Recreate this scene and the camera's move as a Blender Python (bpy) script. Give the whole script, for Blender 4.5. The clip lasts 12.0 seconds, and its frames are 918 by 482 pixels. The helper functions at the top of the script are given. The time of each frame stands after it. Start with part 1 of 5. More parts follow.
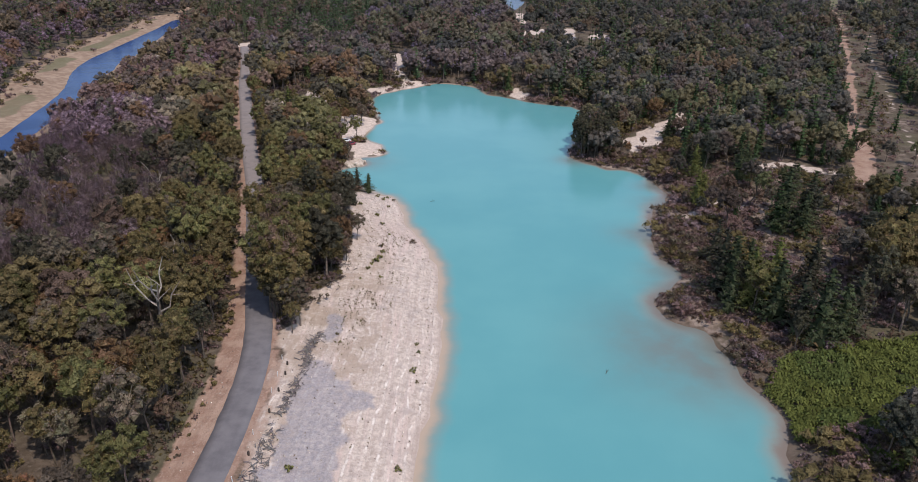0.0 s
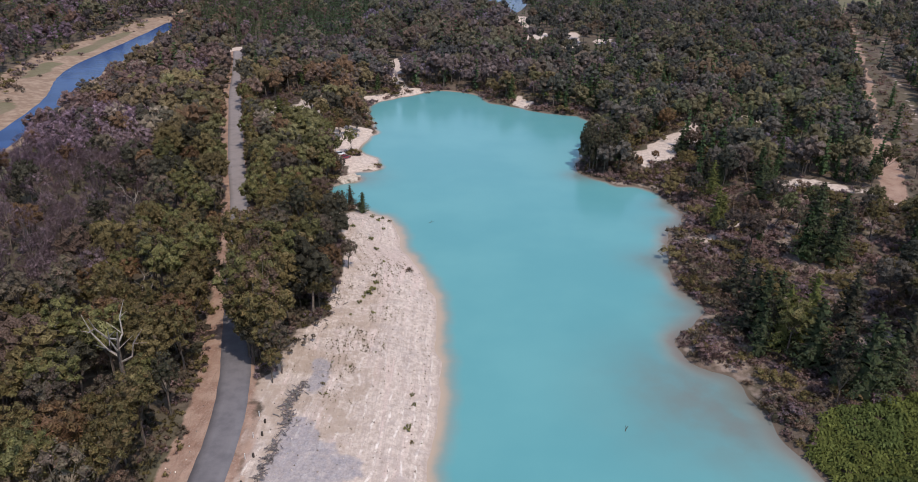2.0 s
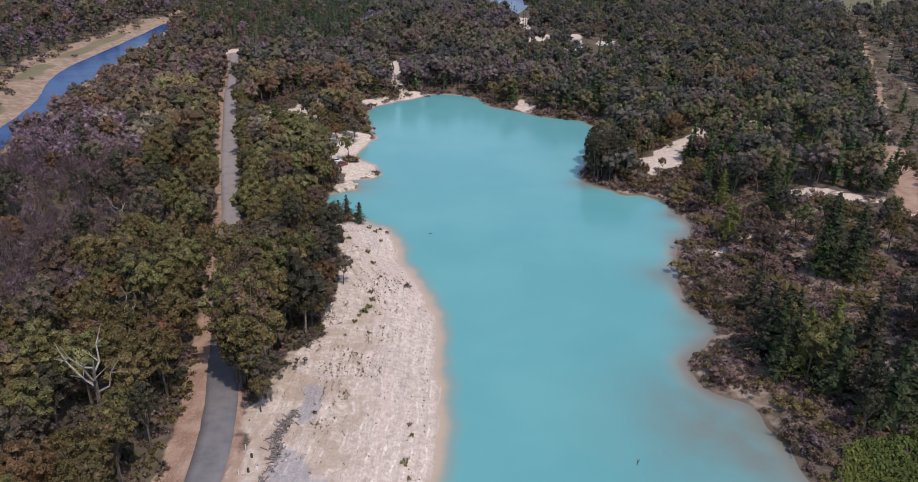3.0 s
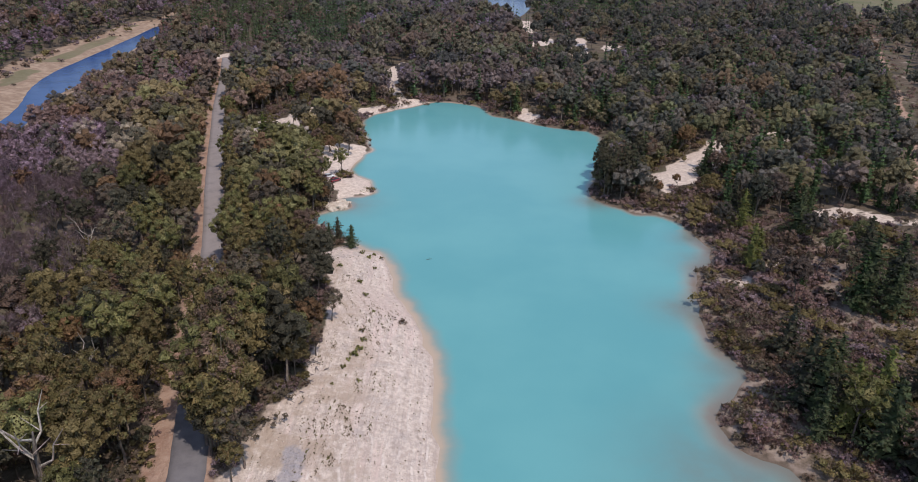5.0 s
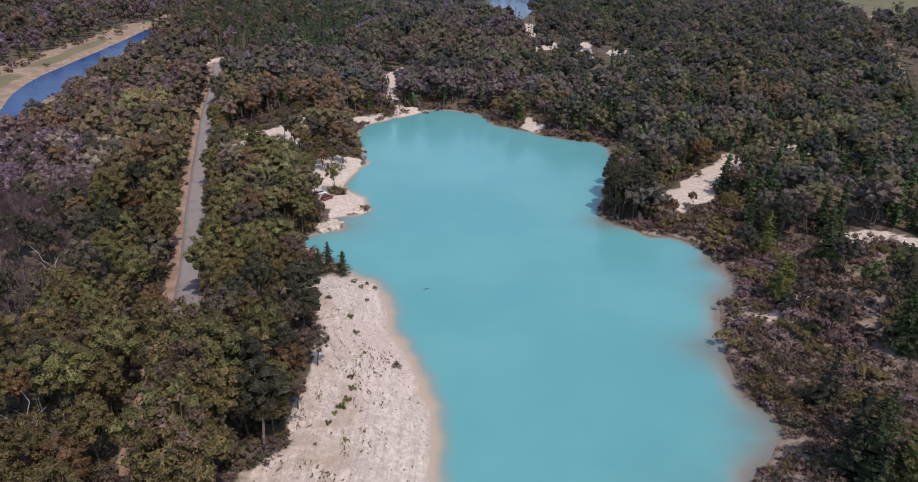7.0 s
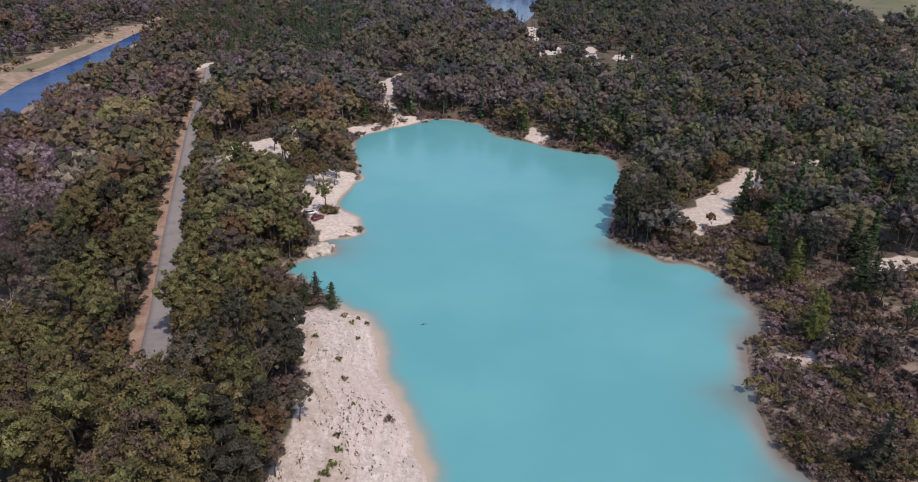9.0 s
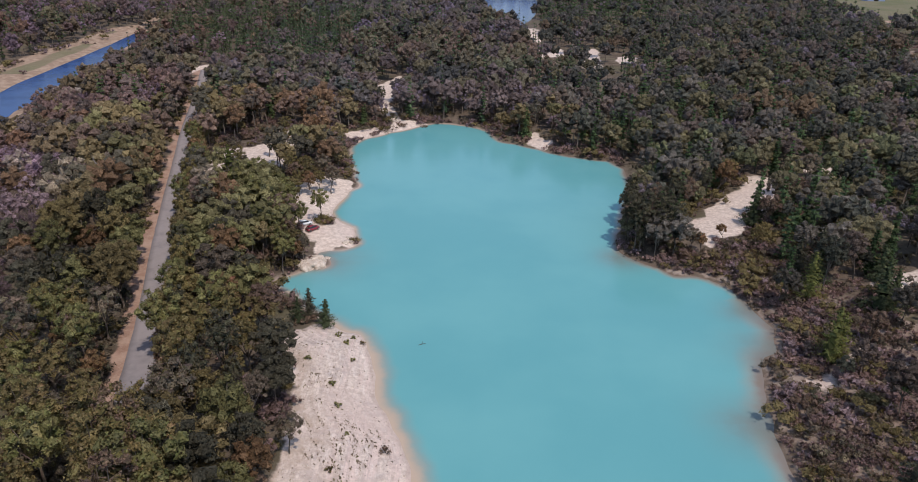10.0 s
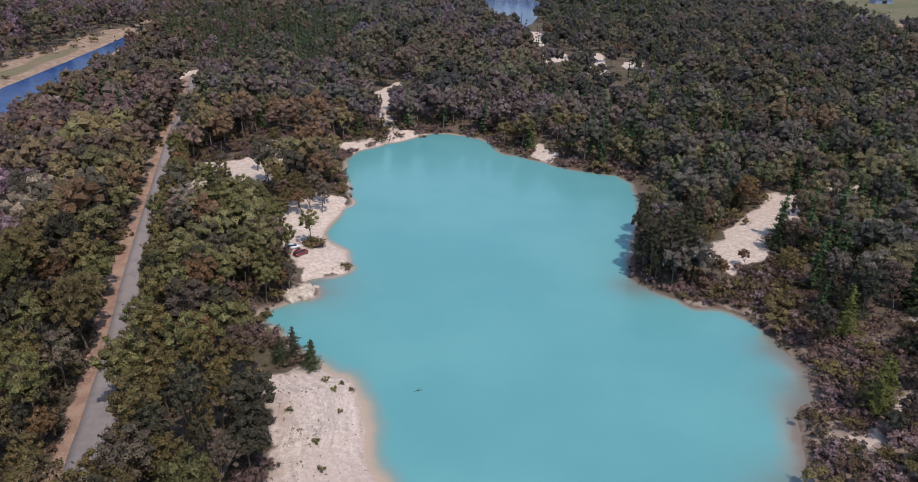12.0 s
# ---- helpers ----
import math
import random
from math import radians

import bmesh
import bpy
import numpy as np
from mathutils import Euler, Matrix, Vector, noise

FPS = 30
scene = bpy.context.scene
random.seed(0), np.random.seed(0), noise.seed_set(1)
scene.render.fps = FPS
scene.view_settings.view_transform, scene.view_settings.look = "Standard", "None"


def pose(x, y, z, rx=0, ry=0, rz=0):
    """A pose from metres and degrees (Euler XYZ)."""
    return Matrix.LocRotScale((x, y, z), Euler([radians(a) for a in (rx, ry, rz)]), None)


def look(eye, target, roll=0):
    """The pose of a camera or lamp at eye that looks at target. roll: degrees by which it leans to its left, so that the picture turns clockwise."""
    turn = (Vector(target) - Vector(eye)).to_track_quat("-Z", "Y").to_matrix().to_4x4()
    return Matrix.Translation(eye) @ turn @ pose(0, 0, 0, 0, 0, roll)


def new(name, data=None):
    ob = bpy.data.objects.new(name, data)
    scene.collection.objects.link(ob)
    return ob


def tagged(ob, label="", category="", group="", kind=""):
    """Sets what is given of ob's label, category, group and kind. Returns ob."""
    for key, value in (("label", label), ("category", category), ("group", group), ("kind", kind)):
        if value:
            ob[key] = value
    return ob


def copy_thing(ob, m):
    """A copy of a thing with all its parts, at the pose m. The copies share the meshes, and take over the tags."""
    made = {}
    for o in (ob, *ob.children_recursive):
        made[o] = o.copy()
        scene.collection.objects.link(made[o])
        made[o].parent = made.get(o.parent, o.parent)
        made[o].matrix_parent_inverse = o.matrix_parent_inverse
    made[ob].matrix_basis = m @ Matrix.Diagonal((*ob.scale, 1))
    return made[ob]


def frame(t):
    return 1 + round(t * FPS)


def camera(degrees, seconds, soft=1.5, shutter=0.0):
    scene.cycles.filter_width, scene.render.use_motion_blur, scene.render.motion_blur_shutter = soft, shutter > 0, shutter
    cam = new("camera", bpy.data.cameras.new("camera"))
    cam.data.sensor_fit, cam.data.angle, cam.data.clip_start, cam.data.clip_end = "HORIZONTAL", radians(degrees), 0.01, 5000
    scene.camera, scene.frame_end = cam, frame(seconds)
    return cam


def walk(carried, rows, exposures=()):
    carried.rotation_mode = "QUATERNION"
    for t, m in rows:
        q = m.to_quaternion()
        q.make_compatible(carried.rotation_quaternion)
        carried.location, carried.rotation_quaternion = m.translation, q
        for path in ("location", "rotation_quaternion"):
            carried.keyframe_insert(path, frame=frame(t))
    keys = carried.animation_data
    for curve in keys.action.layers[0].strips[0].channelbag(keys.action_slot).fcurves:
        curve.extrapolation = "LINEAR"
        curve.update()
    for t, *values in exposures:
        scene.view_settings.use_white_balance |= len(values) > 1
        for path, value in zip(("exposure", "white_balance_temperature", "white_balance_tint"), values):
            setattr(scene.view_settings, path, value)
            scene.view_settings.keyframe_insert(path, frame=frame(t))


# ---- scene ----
cam = camera(65.5, 12.0, soft=0.5)
PATH = [
    (0.0, (1.022, 0.197, 84.557), (1.0169, 2.0228, 83.7397), 0.92),
    (0.5, (0.942, 4.746, 84.492), (0.9371, 6.5719, 83.6749), 0.94),
    (1.0, (0.863, 9.282, 84.426), (0.8572, 11.1078, 83.6102), 0.97),
    (1.5, (0.783, 13.805, 84.361), (0.7774, 15.6308, 83.5454), 1.00),
    (2.0, (0.703, 18.314, 84.296), (0.6976, 20.1406, 83.4806), 1.03),
    (2.5, (0.623, 22.811, 84.231), (0.6178, 24.6374, 83.4159), 1.06),
    (3.0, (0.544, 27.295, 84.166), (0.5379, 29.1211, 83.3511), 1.08),
    (5.0, (0.225, 45.098, 83.905), (0.2186, 46.9251, 83.0920), 1.20),
    (5.5, (0.145, 49.516, 83.840), (0.1388, 51.3435, 83.0272), 1.22),
    (6.0, (0.066, 53.921, 83.775), (0.0589, 55.7487, 82.9625), 1.25),
    (6.5, (-0.014, 58.313, 83.710), (-0.0209, 60.1409, 82.8977), 1.28),
    (7.0, (-0.094, 62.692, 83.645), (-0.1007, 64.5200, 82.8329), 1.31),
    (9.0, (-0.413, 80.077, 83.384), (-0.4200, 81.9058, 82.5739), 1.42),
    (9.5, (-0.492, 84.391, 83.319), (-0.4999, 86.2196, 82.5091), 1.45),
    (10.0, (-0.572, 88.692, 83.254), (-0.5797, 90.5203, 82.4443), 1.48),
    (10.5, (-0.652, 92.979, 83.189), (-0.6595, 94.8079, 82.3796), 1.50),
    (11.0, (-0.731, 97.253, 83.124), (-0.7393, 99.0824, 82.3148), 1.53),
    (11.5, (-0.811, 101.515, 83.059), (-0.8192, 103.3439, 82.2500), 1.56),
    (12.0, (-0.891, 105.763, 82.994), (-0.8990, 107.5923, 82.1853), 1.59),
]
walk(cam, [(t, look(eye, target, roll)) for t, eye, target, roll in PATH], [(0.0, 0.415, 6950, 15.5), (12.0, 0.415, 6950, 15.5)])

# ---- daylight: high sun from behind and to the right of the flight, clear sky ----
SUN_EL, SUN_AZ = radians(61), math.atan2(0.56, -0.83)  # azimuth from +y towards +x
world = bpy.data.worlds.new("sky")
scene.world = world
world.use_nodes = True
wn = world.node_tree.nodes
sky = wn.new("ShaderNodeTexSky")
sky.sky_type, sky.sun_disc = "NISHITA", False
sky.sun_elevation, sky.sun_rotation = SUN_EL, SUN_AZ
sky.air_density, sky.dust_density = 1.0, 0.6
wn["Background"].inputs["Strength"].default_value = 0.15
world.node_tree.links.new(sky.outputs[0], wn["Background"].inputs["Color"])
sun_data = bpy.data.lights.new("sun", "SUN")
sun_data.energy, sun_data.angle, sun_data.color = 2.06, radians(0.55), (1.0, 0.955, 0.9)
sun = new("sun", sun_data)
sun_dir = Vector((math.sin(SUN_AZ) * math.cos(SUN_EL), math.cos(SUN_AZ) * math.cos(SUN_EL), math.sin(SUN_EL)))
sun.matrix_world = look(sun_dir * 300, (0, 0, 0))

# ---- materials ----
def material(name):
    m = bpy.data.materials.new(name)
    m.use_nodes = True
    m.node_tree.nodes.clear()
    return m, m.node_tree.nodes, m.node_tree.links


class Graph:
    """A short way to write node materials."""

    def __init__(self, name):
        self.m, self.n, self.l = material(name)
        self.out = self.n.new("ShaderNodeOutputMaterial")
        self.co = self.n.new("ShaderNodeTexCoord").outputs["Object"]

    def put(self, socket, v):
        if isinstance(v, (int, float)):
            socket.default_value = v
        elif isinstance(v, tuple):
            socket.default_value = (*v, 1.0) if len(socket.default_value) == 4 and len(v) == 3 else v
        else:
            self.l.new(v, socket)

    def noise(self, scale, detail=4.0, rough=0.55, stretch=None, distort=0.0):
        t = self.n.new("ShaderNodeTexNoise")
        co = self.co
        if stretch:
            mp = self.n.new("ShaderNodeMapping")
            self.l.new(co, mp.inputs["Vector"])
            mp.inputs["Scale"].default_value = stretch
            co = mp.outputs[0]
        self.l.new(co, t.inputs["Vector"])
        for k, v in (("Scale", scale), ("Detail", detail), ("Roughness", rough), ("Distortion", distort)):
            t.inputs[k].default_value = v
        return t.outputs["Fac"]

    def step(self, v, lo, hi, a=0.0, b=1.0):
        t = self.n.new("ShaderNodeMapRange")
        t.interpolation_type = "SMOOTHSTEP"
        self.put(t.inputs["Value"], v)
        for k, w in (("From Min", lo), ("From Max", hi), ("To Min", a), ("To Max", b)):
            self.put(t.inputs[k], w)
        return t.outputs["Result"]

    def math(self, op, a, b=0.0):
        t = self.n.new("ShaderNodeMath")
        t.operation = op
        self.put(t.inputs[0], a), self.put(t.inputs[1], b)
        return t.outputs[0]

    def mix(self, fac, a, b, how="MIX"):
        t = self.n.new("ShaderNodeMix")
        t.data_type, t.blend_type = "RGBA", how
        self.put(t.inputs[0], fac), self.put(t.inputs[6], a), self.put(t.inputs[7], b)
        return t.outputs[2]

    def attribute(self, name):
        t = self.n.new("ShaderNodeAttribute")
        t.attribute_name = name
        return t

    def random(self):
        return self.n.new("ShaderNodeObjectInfo").outputs["Random"]

    def bump(self, height, strength, distance):
        t = self.n.new("ShaderNodeBump")
        self.put(t.inputs["Height"], height)
        t.inputs["Strength"].default_value, t.inputs["Distance"].default_value = strength, distance
        return t.outputs[0]

    def surface(self, colour, rough=0.8, spec=0.3, metal=0.0, normal=None, **more):
        t = self.n.new("ShaderNodeBsdfPrincipled")
        self.put(t.inputs["Base Color"], colour), self.put(t.inputs["Roughness"], rough)
        self.put(t.inputs["Specular IOR Level"], spec), self.put(t.inputs["Metallic"], metal)
        if normal is not None:
            self.l.new(normal, t.inputs["Normal"])
        for k, v in more.items():
            self.put(t.inputs[k], v)
        self.l.new(t.outputs[0], self.out.inputs["Surface"])
        return t


def make_foliage(name, fine=0.0, sheer=0.47):
    """Leaf clumps; fine: leaflets to the metre, which break each clump up."""
    g = Graph(name)
    tint = g.attribute("tint").outputs["Color"]
    c = g.mix(1.0, tint, g.mix(g.random(), (0.8, 0.8, 0.8), (1.2, 1.18, 1.15)), "MULTIPLY")
    if fine:
        c = g.mix(1.0, c, g.mix(g.step(g.noise(fine * 0.6, 2, 0.6), 0.3, 0.7), (0.68, 0.70, 0.68), (1.35, 1.32, 1.3)), "MULTIPLY")
    lie = g.n.new("ShaderNodeVectorTransform")
    lie.vector_type, lie.convert_from, lie.convert_to = "NORMAL", "OBJECT", "WORLD"
    g.l.new(g.attribute("facing").outputs["Vector"], lie.inputs[0])
    lay = lie.outputs[0]
    if fine:
        # leaves lie every way within a clump
        t = g.n.new("ShaderNodeTexNoise")
        g.l.new(g.co, t.inputs["Vector"])
        t.inputs["Scale"].default_value, t.inputs["Detail"].default_value, t.inputs["Roughness"].default_value = fine * 0.45, 3.0, 0.7
        for op, b in (("SUBTRACT", (0.5, 0.5, 0.42)), ("SCALE", 3.6), ("ADD", lay), ("NORMALIZE", None)):
            v = g.n.new("ShaderNodeVectorMath")
            v.operation = op
            g.l.new(t.outputs["Color"] if op == "SUBTRACT" else turned, v.inputs[0])
            if b is not None:
                g.put(v.inputs["Scale" if op == "SCALE" else 1], b)
            turned = v.outputs[0]
        lay = turned
    p = g.surface(c, 0.75, 0.06, normal=lay)
    tr = g.n.new("ShaderNodeBsdfTranslucent")
    g.put(tr.inputs["Color"], c)
    g.l.new(lay, tr.inputs["Normal"])
    ms = g.n.new("ShaderNodeMixShader")
    ms.inputs[0].default_value = sheer
    g.l.new(p.outputs[0], ms.inputs[1]), g.l.new(tr.outputs[0], ms.inputs[2]), g.l.new(ms.outputs[0], g.out.inputs["Surface"])
    if fine:
        gap = g.n.new("ShaderNodeMixShader")
        g.put(gap.inputs[0], g.step(g.noise(fine, 2, 0.55), 0.42, 0.46))
        g.l.new(g.n.new("ShaderNodeBsdfTransparent").outputs[0], gap.inputs[1])
        g.l.new(ms.outputs[0], gap.inputs[2]), g.l.new(gap.outputs[0], g.out.inputs["Surface"])
    return g.m


def make_bark():
    g = Graph("bark")
    tint = g.attribute("tint").outputs["Color"]
    n = g.noise(5.0, 6, 0.6, (1, 1, 0.25))
    c = g.mix(1.0, tint, g.mix(g.step(n, 0.35, 0.7), (0.55, 0.52, 0.5), (1.3, 1.28, 1.22)), "MULTIPLY")
    g.surface(c, 0.9, 0.15, normal=g.bump(n, 0.6, 0.05))
    return g.m


def make_ground():
    g = Graph("ground_cover")
    at = {k: g.attribute(k).outputs["Fac"] for k in ("sand", "gravel", "grass", "slate", "bare", "tan", "rise")}
    big, mid, fine = g.noise(0.035, 5, 0.6), g.noise(0.28, 6, 0.62), g.noise(2.6, 6, 0.65)
    speck = g.noise(1.1, 3, 0.7)

    def edge(k, amount=0.45):
        v = g.math("ADD", at[k], g.math("MULTIPLY", g.math("SUBTRACT", mid, 0.5), amount * 2))
        return g.step(v, 0.36, 0.64)
    litter = g.mix(g.step(mid, 0.35, 0.68), (0.09, 0.068, 0.05), (0.165, 0.128, 0.098))
    litter = g.mix(g.step(speck, 0.55, 0.75), litter, (0.175, 0.145, 0.12))
    litter = g.mix(g.step(big, 0.45, 0.65, 0.0, 0.55), litter, (0.10, 0.10, 0.05))
    bare = g.mix(g.step(mid, 0.4, 0.65), (0.26, 0.19, 0.15), (0.325, 0.258, 0.208))
    c = g.mix(edge("bare"), litter, bare)
    meadow = g.mix(g.step(big, 0.35, 0.65), (0.165, 0.142, 0.09), (0.11, 0.12, 0.062))
    meadow = g.mix(g.step(fine, 0.3, 0.8, 0.0, 0.4), meadow, (0.22, 0.19, 0.1))
    c = g.mix(edge("grass"), c, meadow)
    # pale clay and sand, scraped in long lines along the bank
    streak = g.noise(1.0, 5, 0.65, (1.3, 0.22, 0.3), 1.2)
    streak2 = g.noise(1.0, 4, 0.6, (0.5, 0.035, 0.3), 0.8)
    grain = g.noise(0.9, 8, 0.72)
    sand = g.mix(g.step(grain, 0.36, 0.66), (0.475, 0.38, 0.315), (0.69, 0.58, 0.49))
    lines = g.noise(1.0, 3, 0.6, (2.6, 0.045, 0.3), 0.4)
    # scraped furrows that follow the bank's contour
    place = g.n.new("ShaderNodeSeparateXYZ")
    g.l.new(g.co, place.inputs[0])
    bank = g.math("MULTIPLY", g.step(place.outputs[1], 222, 235, 1.0, 0.0), g.step(place.outputs[0], 5, 20, 1.0, 0.0))
    for amount, tone, pattern in ((0.5, (0.42, 0.335, 0.295), g.step(streak, 0.5, 0.7)), (0.6, (0.66, 0.505, 0.44), g.step(streak2, 0.5, 0.68)), (0.4, (0.42, 0.34, 0.30), g.step(lines, 0.53, 0.64))):
        sand = g.mix(g.math("MULTIPLY", g.math("MULTIPLY", bank, amount), pattern), sand, tone)
    rise = g.math("ADD", at["rise"], g.math("MULTIPLY", g.noise(0.1, 4, 0.6), 2.2))
    furrow = g.math("SINE", g.math("MULTIPLY", rise, 2.7))
    broken = g.step(g.noise(0.55, 5, 0.7), 0.42, 0.6)
    ruts = g.math("MULTIPLY", g.math("MULTIPLY", bank, g.step(place.outputs[1], 115, 150, 1.0, 0.35)), g.math("MULTIPLY", g.step(furrow, 0.74, 0.98), broken))
    scars = g.math("MULTIPLY", bank, g.math("MULTIPLY", g.step(furrow, -0.55, -0.95), g.step(g.noise(0.35, 5, 0.7), 0.44, 0.62)))
    sand = g.mix(g.math("MULTIPLY", scars, 0.38), sand, (0.36, 0.285, 0.24))
    sand = g.mix(g.math("MULTIPLY", ruts, 0.85), sand, (0.84, 0.75, 0.665))
    worn = g.step(bank, 0.0, 1.0, 0.2, 1.0)
    sand = g.mix(g.math("MULTIPLY", worn, g.step(mid, 0.50, 0.72, 0.0, 0.65)), sand, (0.38, 0.32, 0.29))
    sand = g.mix(g.step(big, 0.5, 0.68, 0.0, 0.5), sand, (0.56, 0.43, 0.365))
    sand = g.mix(g.math("MULTIPLY", worn, g.step(fine, 0.56, 0.72, 0.0, 0.62)), sand, (0.28, 0.23, 0.19))
    sand = g.mix(g.math("MULTIPLY", worn, g.step(g.noise(1.7, 5, 0.7), 0.6, 0.72, 0.0, 0.6)), sand, (0.80, 0.71, 0.62))
    sand = g.mix(g.math("MULTIPLY", bank, g.math("MULTIPLY", g.step(rise, 10, 17, 0.0, 0.8), g.step(g.noise(0.16, 5, 0.65), 0.4, 0.62))), sand, (0.40, 0.305, 0.23))
    c = g.mix(edge("tan"), c, g.mix(g.step(mid, 0.4, 0.66), (0.27, 0.185, 0.13), (0.39, 0.285, 0.205)))
    c = g.mix(g.math("MULTIPLY", edge("tan"), g.math("MULTIPLY", edge("grass"), 0.75)), c, meadow)
    c = g.mix(edge("sand"), c, sand)
    slate = g.mix(g.step(fine, 0.35, 0.7), (0.26, 0.243, 0.258), (0.385, 0.36, 0.368))
    c = g.mix(g.math("MULTIPLY", edge("slate", 0.6), g.step(grain, 0.3, 0.7, 0.9, 0.5)), c, slate)
    c = g.mix(g.math("MULTIPLY", edge("grass"), g.math("MULTIPLY", edge("sand"), 0.6)), c, meadow)
    red = g.mix(g.step(mid, 0.35, 0.65), (0.295, 0.18, 0.13), (0.395, 0.268, 0.2))
    red = g.mix(g.step(fine, 0.5, 0.75, 0.0, 0.6), red, (0.48, 0.375, 0.31))
    c = g.mix(edge("gravel", 0.35), c, red)
    # wet rim of the shore
    z = g.n.new("ShaderNodeSeparateXYZ")
    g.l.new(g.co, z.inputs[0])
    wet = g.step(g.math("ADD", z.outputs[2], g.math("MULTIPLY", mid, 0.25)), 0.12, 0.5, 0.55, 0.0)
    c = g.mix(wet, c, g.mix(g.step(z.outputs[0], 5, 20), (0.43, 0.33, 0.27), (0.17, 0.125, 0.095)))
    h = g.math("ADD", g.math("MULTIPLY", fine, 0.45), g.math("ADD", g.math("MULTIPLY", streak, 0.4), g.math("MULTIPLY", grain, 1.0)))
    h = g.math("ADD", h, g.math("MULTIPLY", g.math("MULTIPLY", bank, broken), g.math("MULTIPLY", furrow, 0.45)))
    g.surface(c, 0.95, 0.12, normal=g.bump(h, 0.7, 0.35))
    return g.m


def make_asphalt():
    g = Graph("worn_asphalt")
    n, f, lane = g.noise(0.35, 5, 0.6), g.noise(7, 4, 0.7), g.noise(0.8, 4, 0.6, (0.6, 0.08, 1))
    c = g.mix(g.step(n, 0.3, 0.7), (0.135, 0.126, 0.13), (0.185, 0.172, 0.174))
    c = g.mix(g.step(lane, 0.5, 0.75, 0.0, 0.25), c, (0.19, 0.175, 0.172))
    along = g.n.new("ShaderNodeSeparateXYZ")
    g.l.new(g.co, along.inputs[0])
    c = g.mix(g.math("MULTIPLY", g.step(along.outputs[1], 150, 225, 0.0, 0.75), g.step(n, 0.2, 0.6, 0.6, 1.0)), c, (0.32, 0.278, 0.266))
    c = g.mix(g.step(f, 0.55, 0.75, 0.0, 0.35), c, (0.08, 0.075, 0.08))
    g.surface(c, 0.88, 0.25, normal=g.bump(f, 0.25, 0.02))
    return g.m


def make_lake_water():
    g = Graph("milky_turquoise_water")
    d = g.attribute("depth").outputs["Fac"]
    big, mid = g.noise(0.02, 4, 0.55), g.noise(0.11, 5, 0.6)
    deep = g.mix(g.step(big, 0.35, 0.65), (0.101, 0.318, 0.329), (0.121, 0.348, 0.352))
    v = g.math("ADD", d, g.math("MULTIPLY", g.math("SUBTRACT", mid, 0.5), 0.9))
    place = g.n.new("ShaderNodeSeparateXYZ")
    g.l.new(g.co, place.inputs[0])
    rim = g.mix(g.step(place.outputs[0], 0, 20), (0.45, 0.345, 0.255), (0.21, 0.168, 0.135))
    near = g.mix(g.step(v, 0.0, 0.7), rim, (0.24, 0.275, 0.24))
    c = g.mix(g.step(v, 0.15, 1.25), near, deep)
    silt = g.math("MULTIPLY", g.attribute("silt").outputs["Fac"], g.step(mid, 0.2, 0.7, 0.45, 0.95))
    c = g.mix(silt, c, (0.165, 0.19, 0.172))
    w = g.math("ADD", g.noise(0.9, 3, 0.5, (1, 1.8, 1)), g.math("MULTIPLY", g.noise(3.5, 2, 0.5), 0.35))
    g.surface(c, 0.18, 0.4, normal=g.bump(w, 0.12, 0.06), IOR=1.33)
    return g.m


def make_blue_water(name, spec):
    g = Graph(name)
    n = g.noise(0.05, 4, 0.6)
    # the reflected sky's blue is put into the base colour
    c = g.mix(g.step(n, 0.35, 0.65), (0.014, 0.045, 0.14), (0.024, 0.065, 0.185))
    g.surface(c, 0.2, spec, normal=g.bump(g.noise(0.8, 3, 0.5), 0.25, 0.1), IOR=1.33)
    return g.m


def make_paint(name, colour, rough=0.35, spec=0.5, metal=0.0, **more):
    g = Graph(name)
    n = g.noise(3.0, 4, 0.6)
    dull = tuple(v * 0.82 + 0.01 for v in colour)
    g.surface(g.mix(g.step(n, 0.35, 0.7), dull, colour), rough, spec, metal, **more)
    return g.m


def make_wood(name, dark, light):
    g = Graph(name)
    n = g.noise(3.0, 6, 0.65, (1, 1, 0.15))
    c = g.mix(g.step(n, 0.35, 0.7), dark, light)
    c = g.mix(g.math("MULTIPLY", g.random(), 0.4), c, (0.09, 0.075, 0.065))
    g.surface(c, 0.9, 0.15, normal=g.bump(n, 0.5, 0.03))
    return g.m


far_foliage = make_foliage("far_foliage", 1.5, 0.6)
foliage, leafage, bark, ground_cover = make_foliage("foliage"), make_foliage("fine_foliage", 4.0), make_bark(), make_ground()
asphalt, lake_water = make_asphalt(), make_lake_water()
river_water, open_water = make_blue_water("dark_river_water", 0.07), make_blue_water("bright_open_water", 0.08)
dark_wood = make_wood("dark_post_wood", (0.035, 0.028, 0.024), (0.10, 0.08, 0.065))
white_paint = make_paint("white_paint", (0.78, 0.77, 0.74), 0.5)
red_car = make_paint("dark_red_car_paint", (0.22, 0.012, 0.02), 0.2, 0.6, **{"Coat Weight": 0.6})
white_car = make_paint("white_car_paint", (0.76, 0.77, 0.77), 0.22, 0.6, **{"Coat Weight": 0.6})
car_glass = make_paint("dark_car_glass", (0.012, 0.015, 0.018), 0.06, 0.7)
rubber = make_paint("black_rubber", (0.02, 0.02, 0.021), 0.8, 0.3)
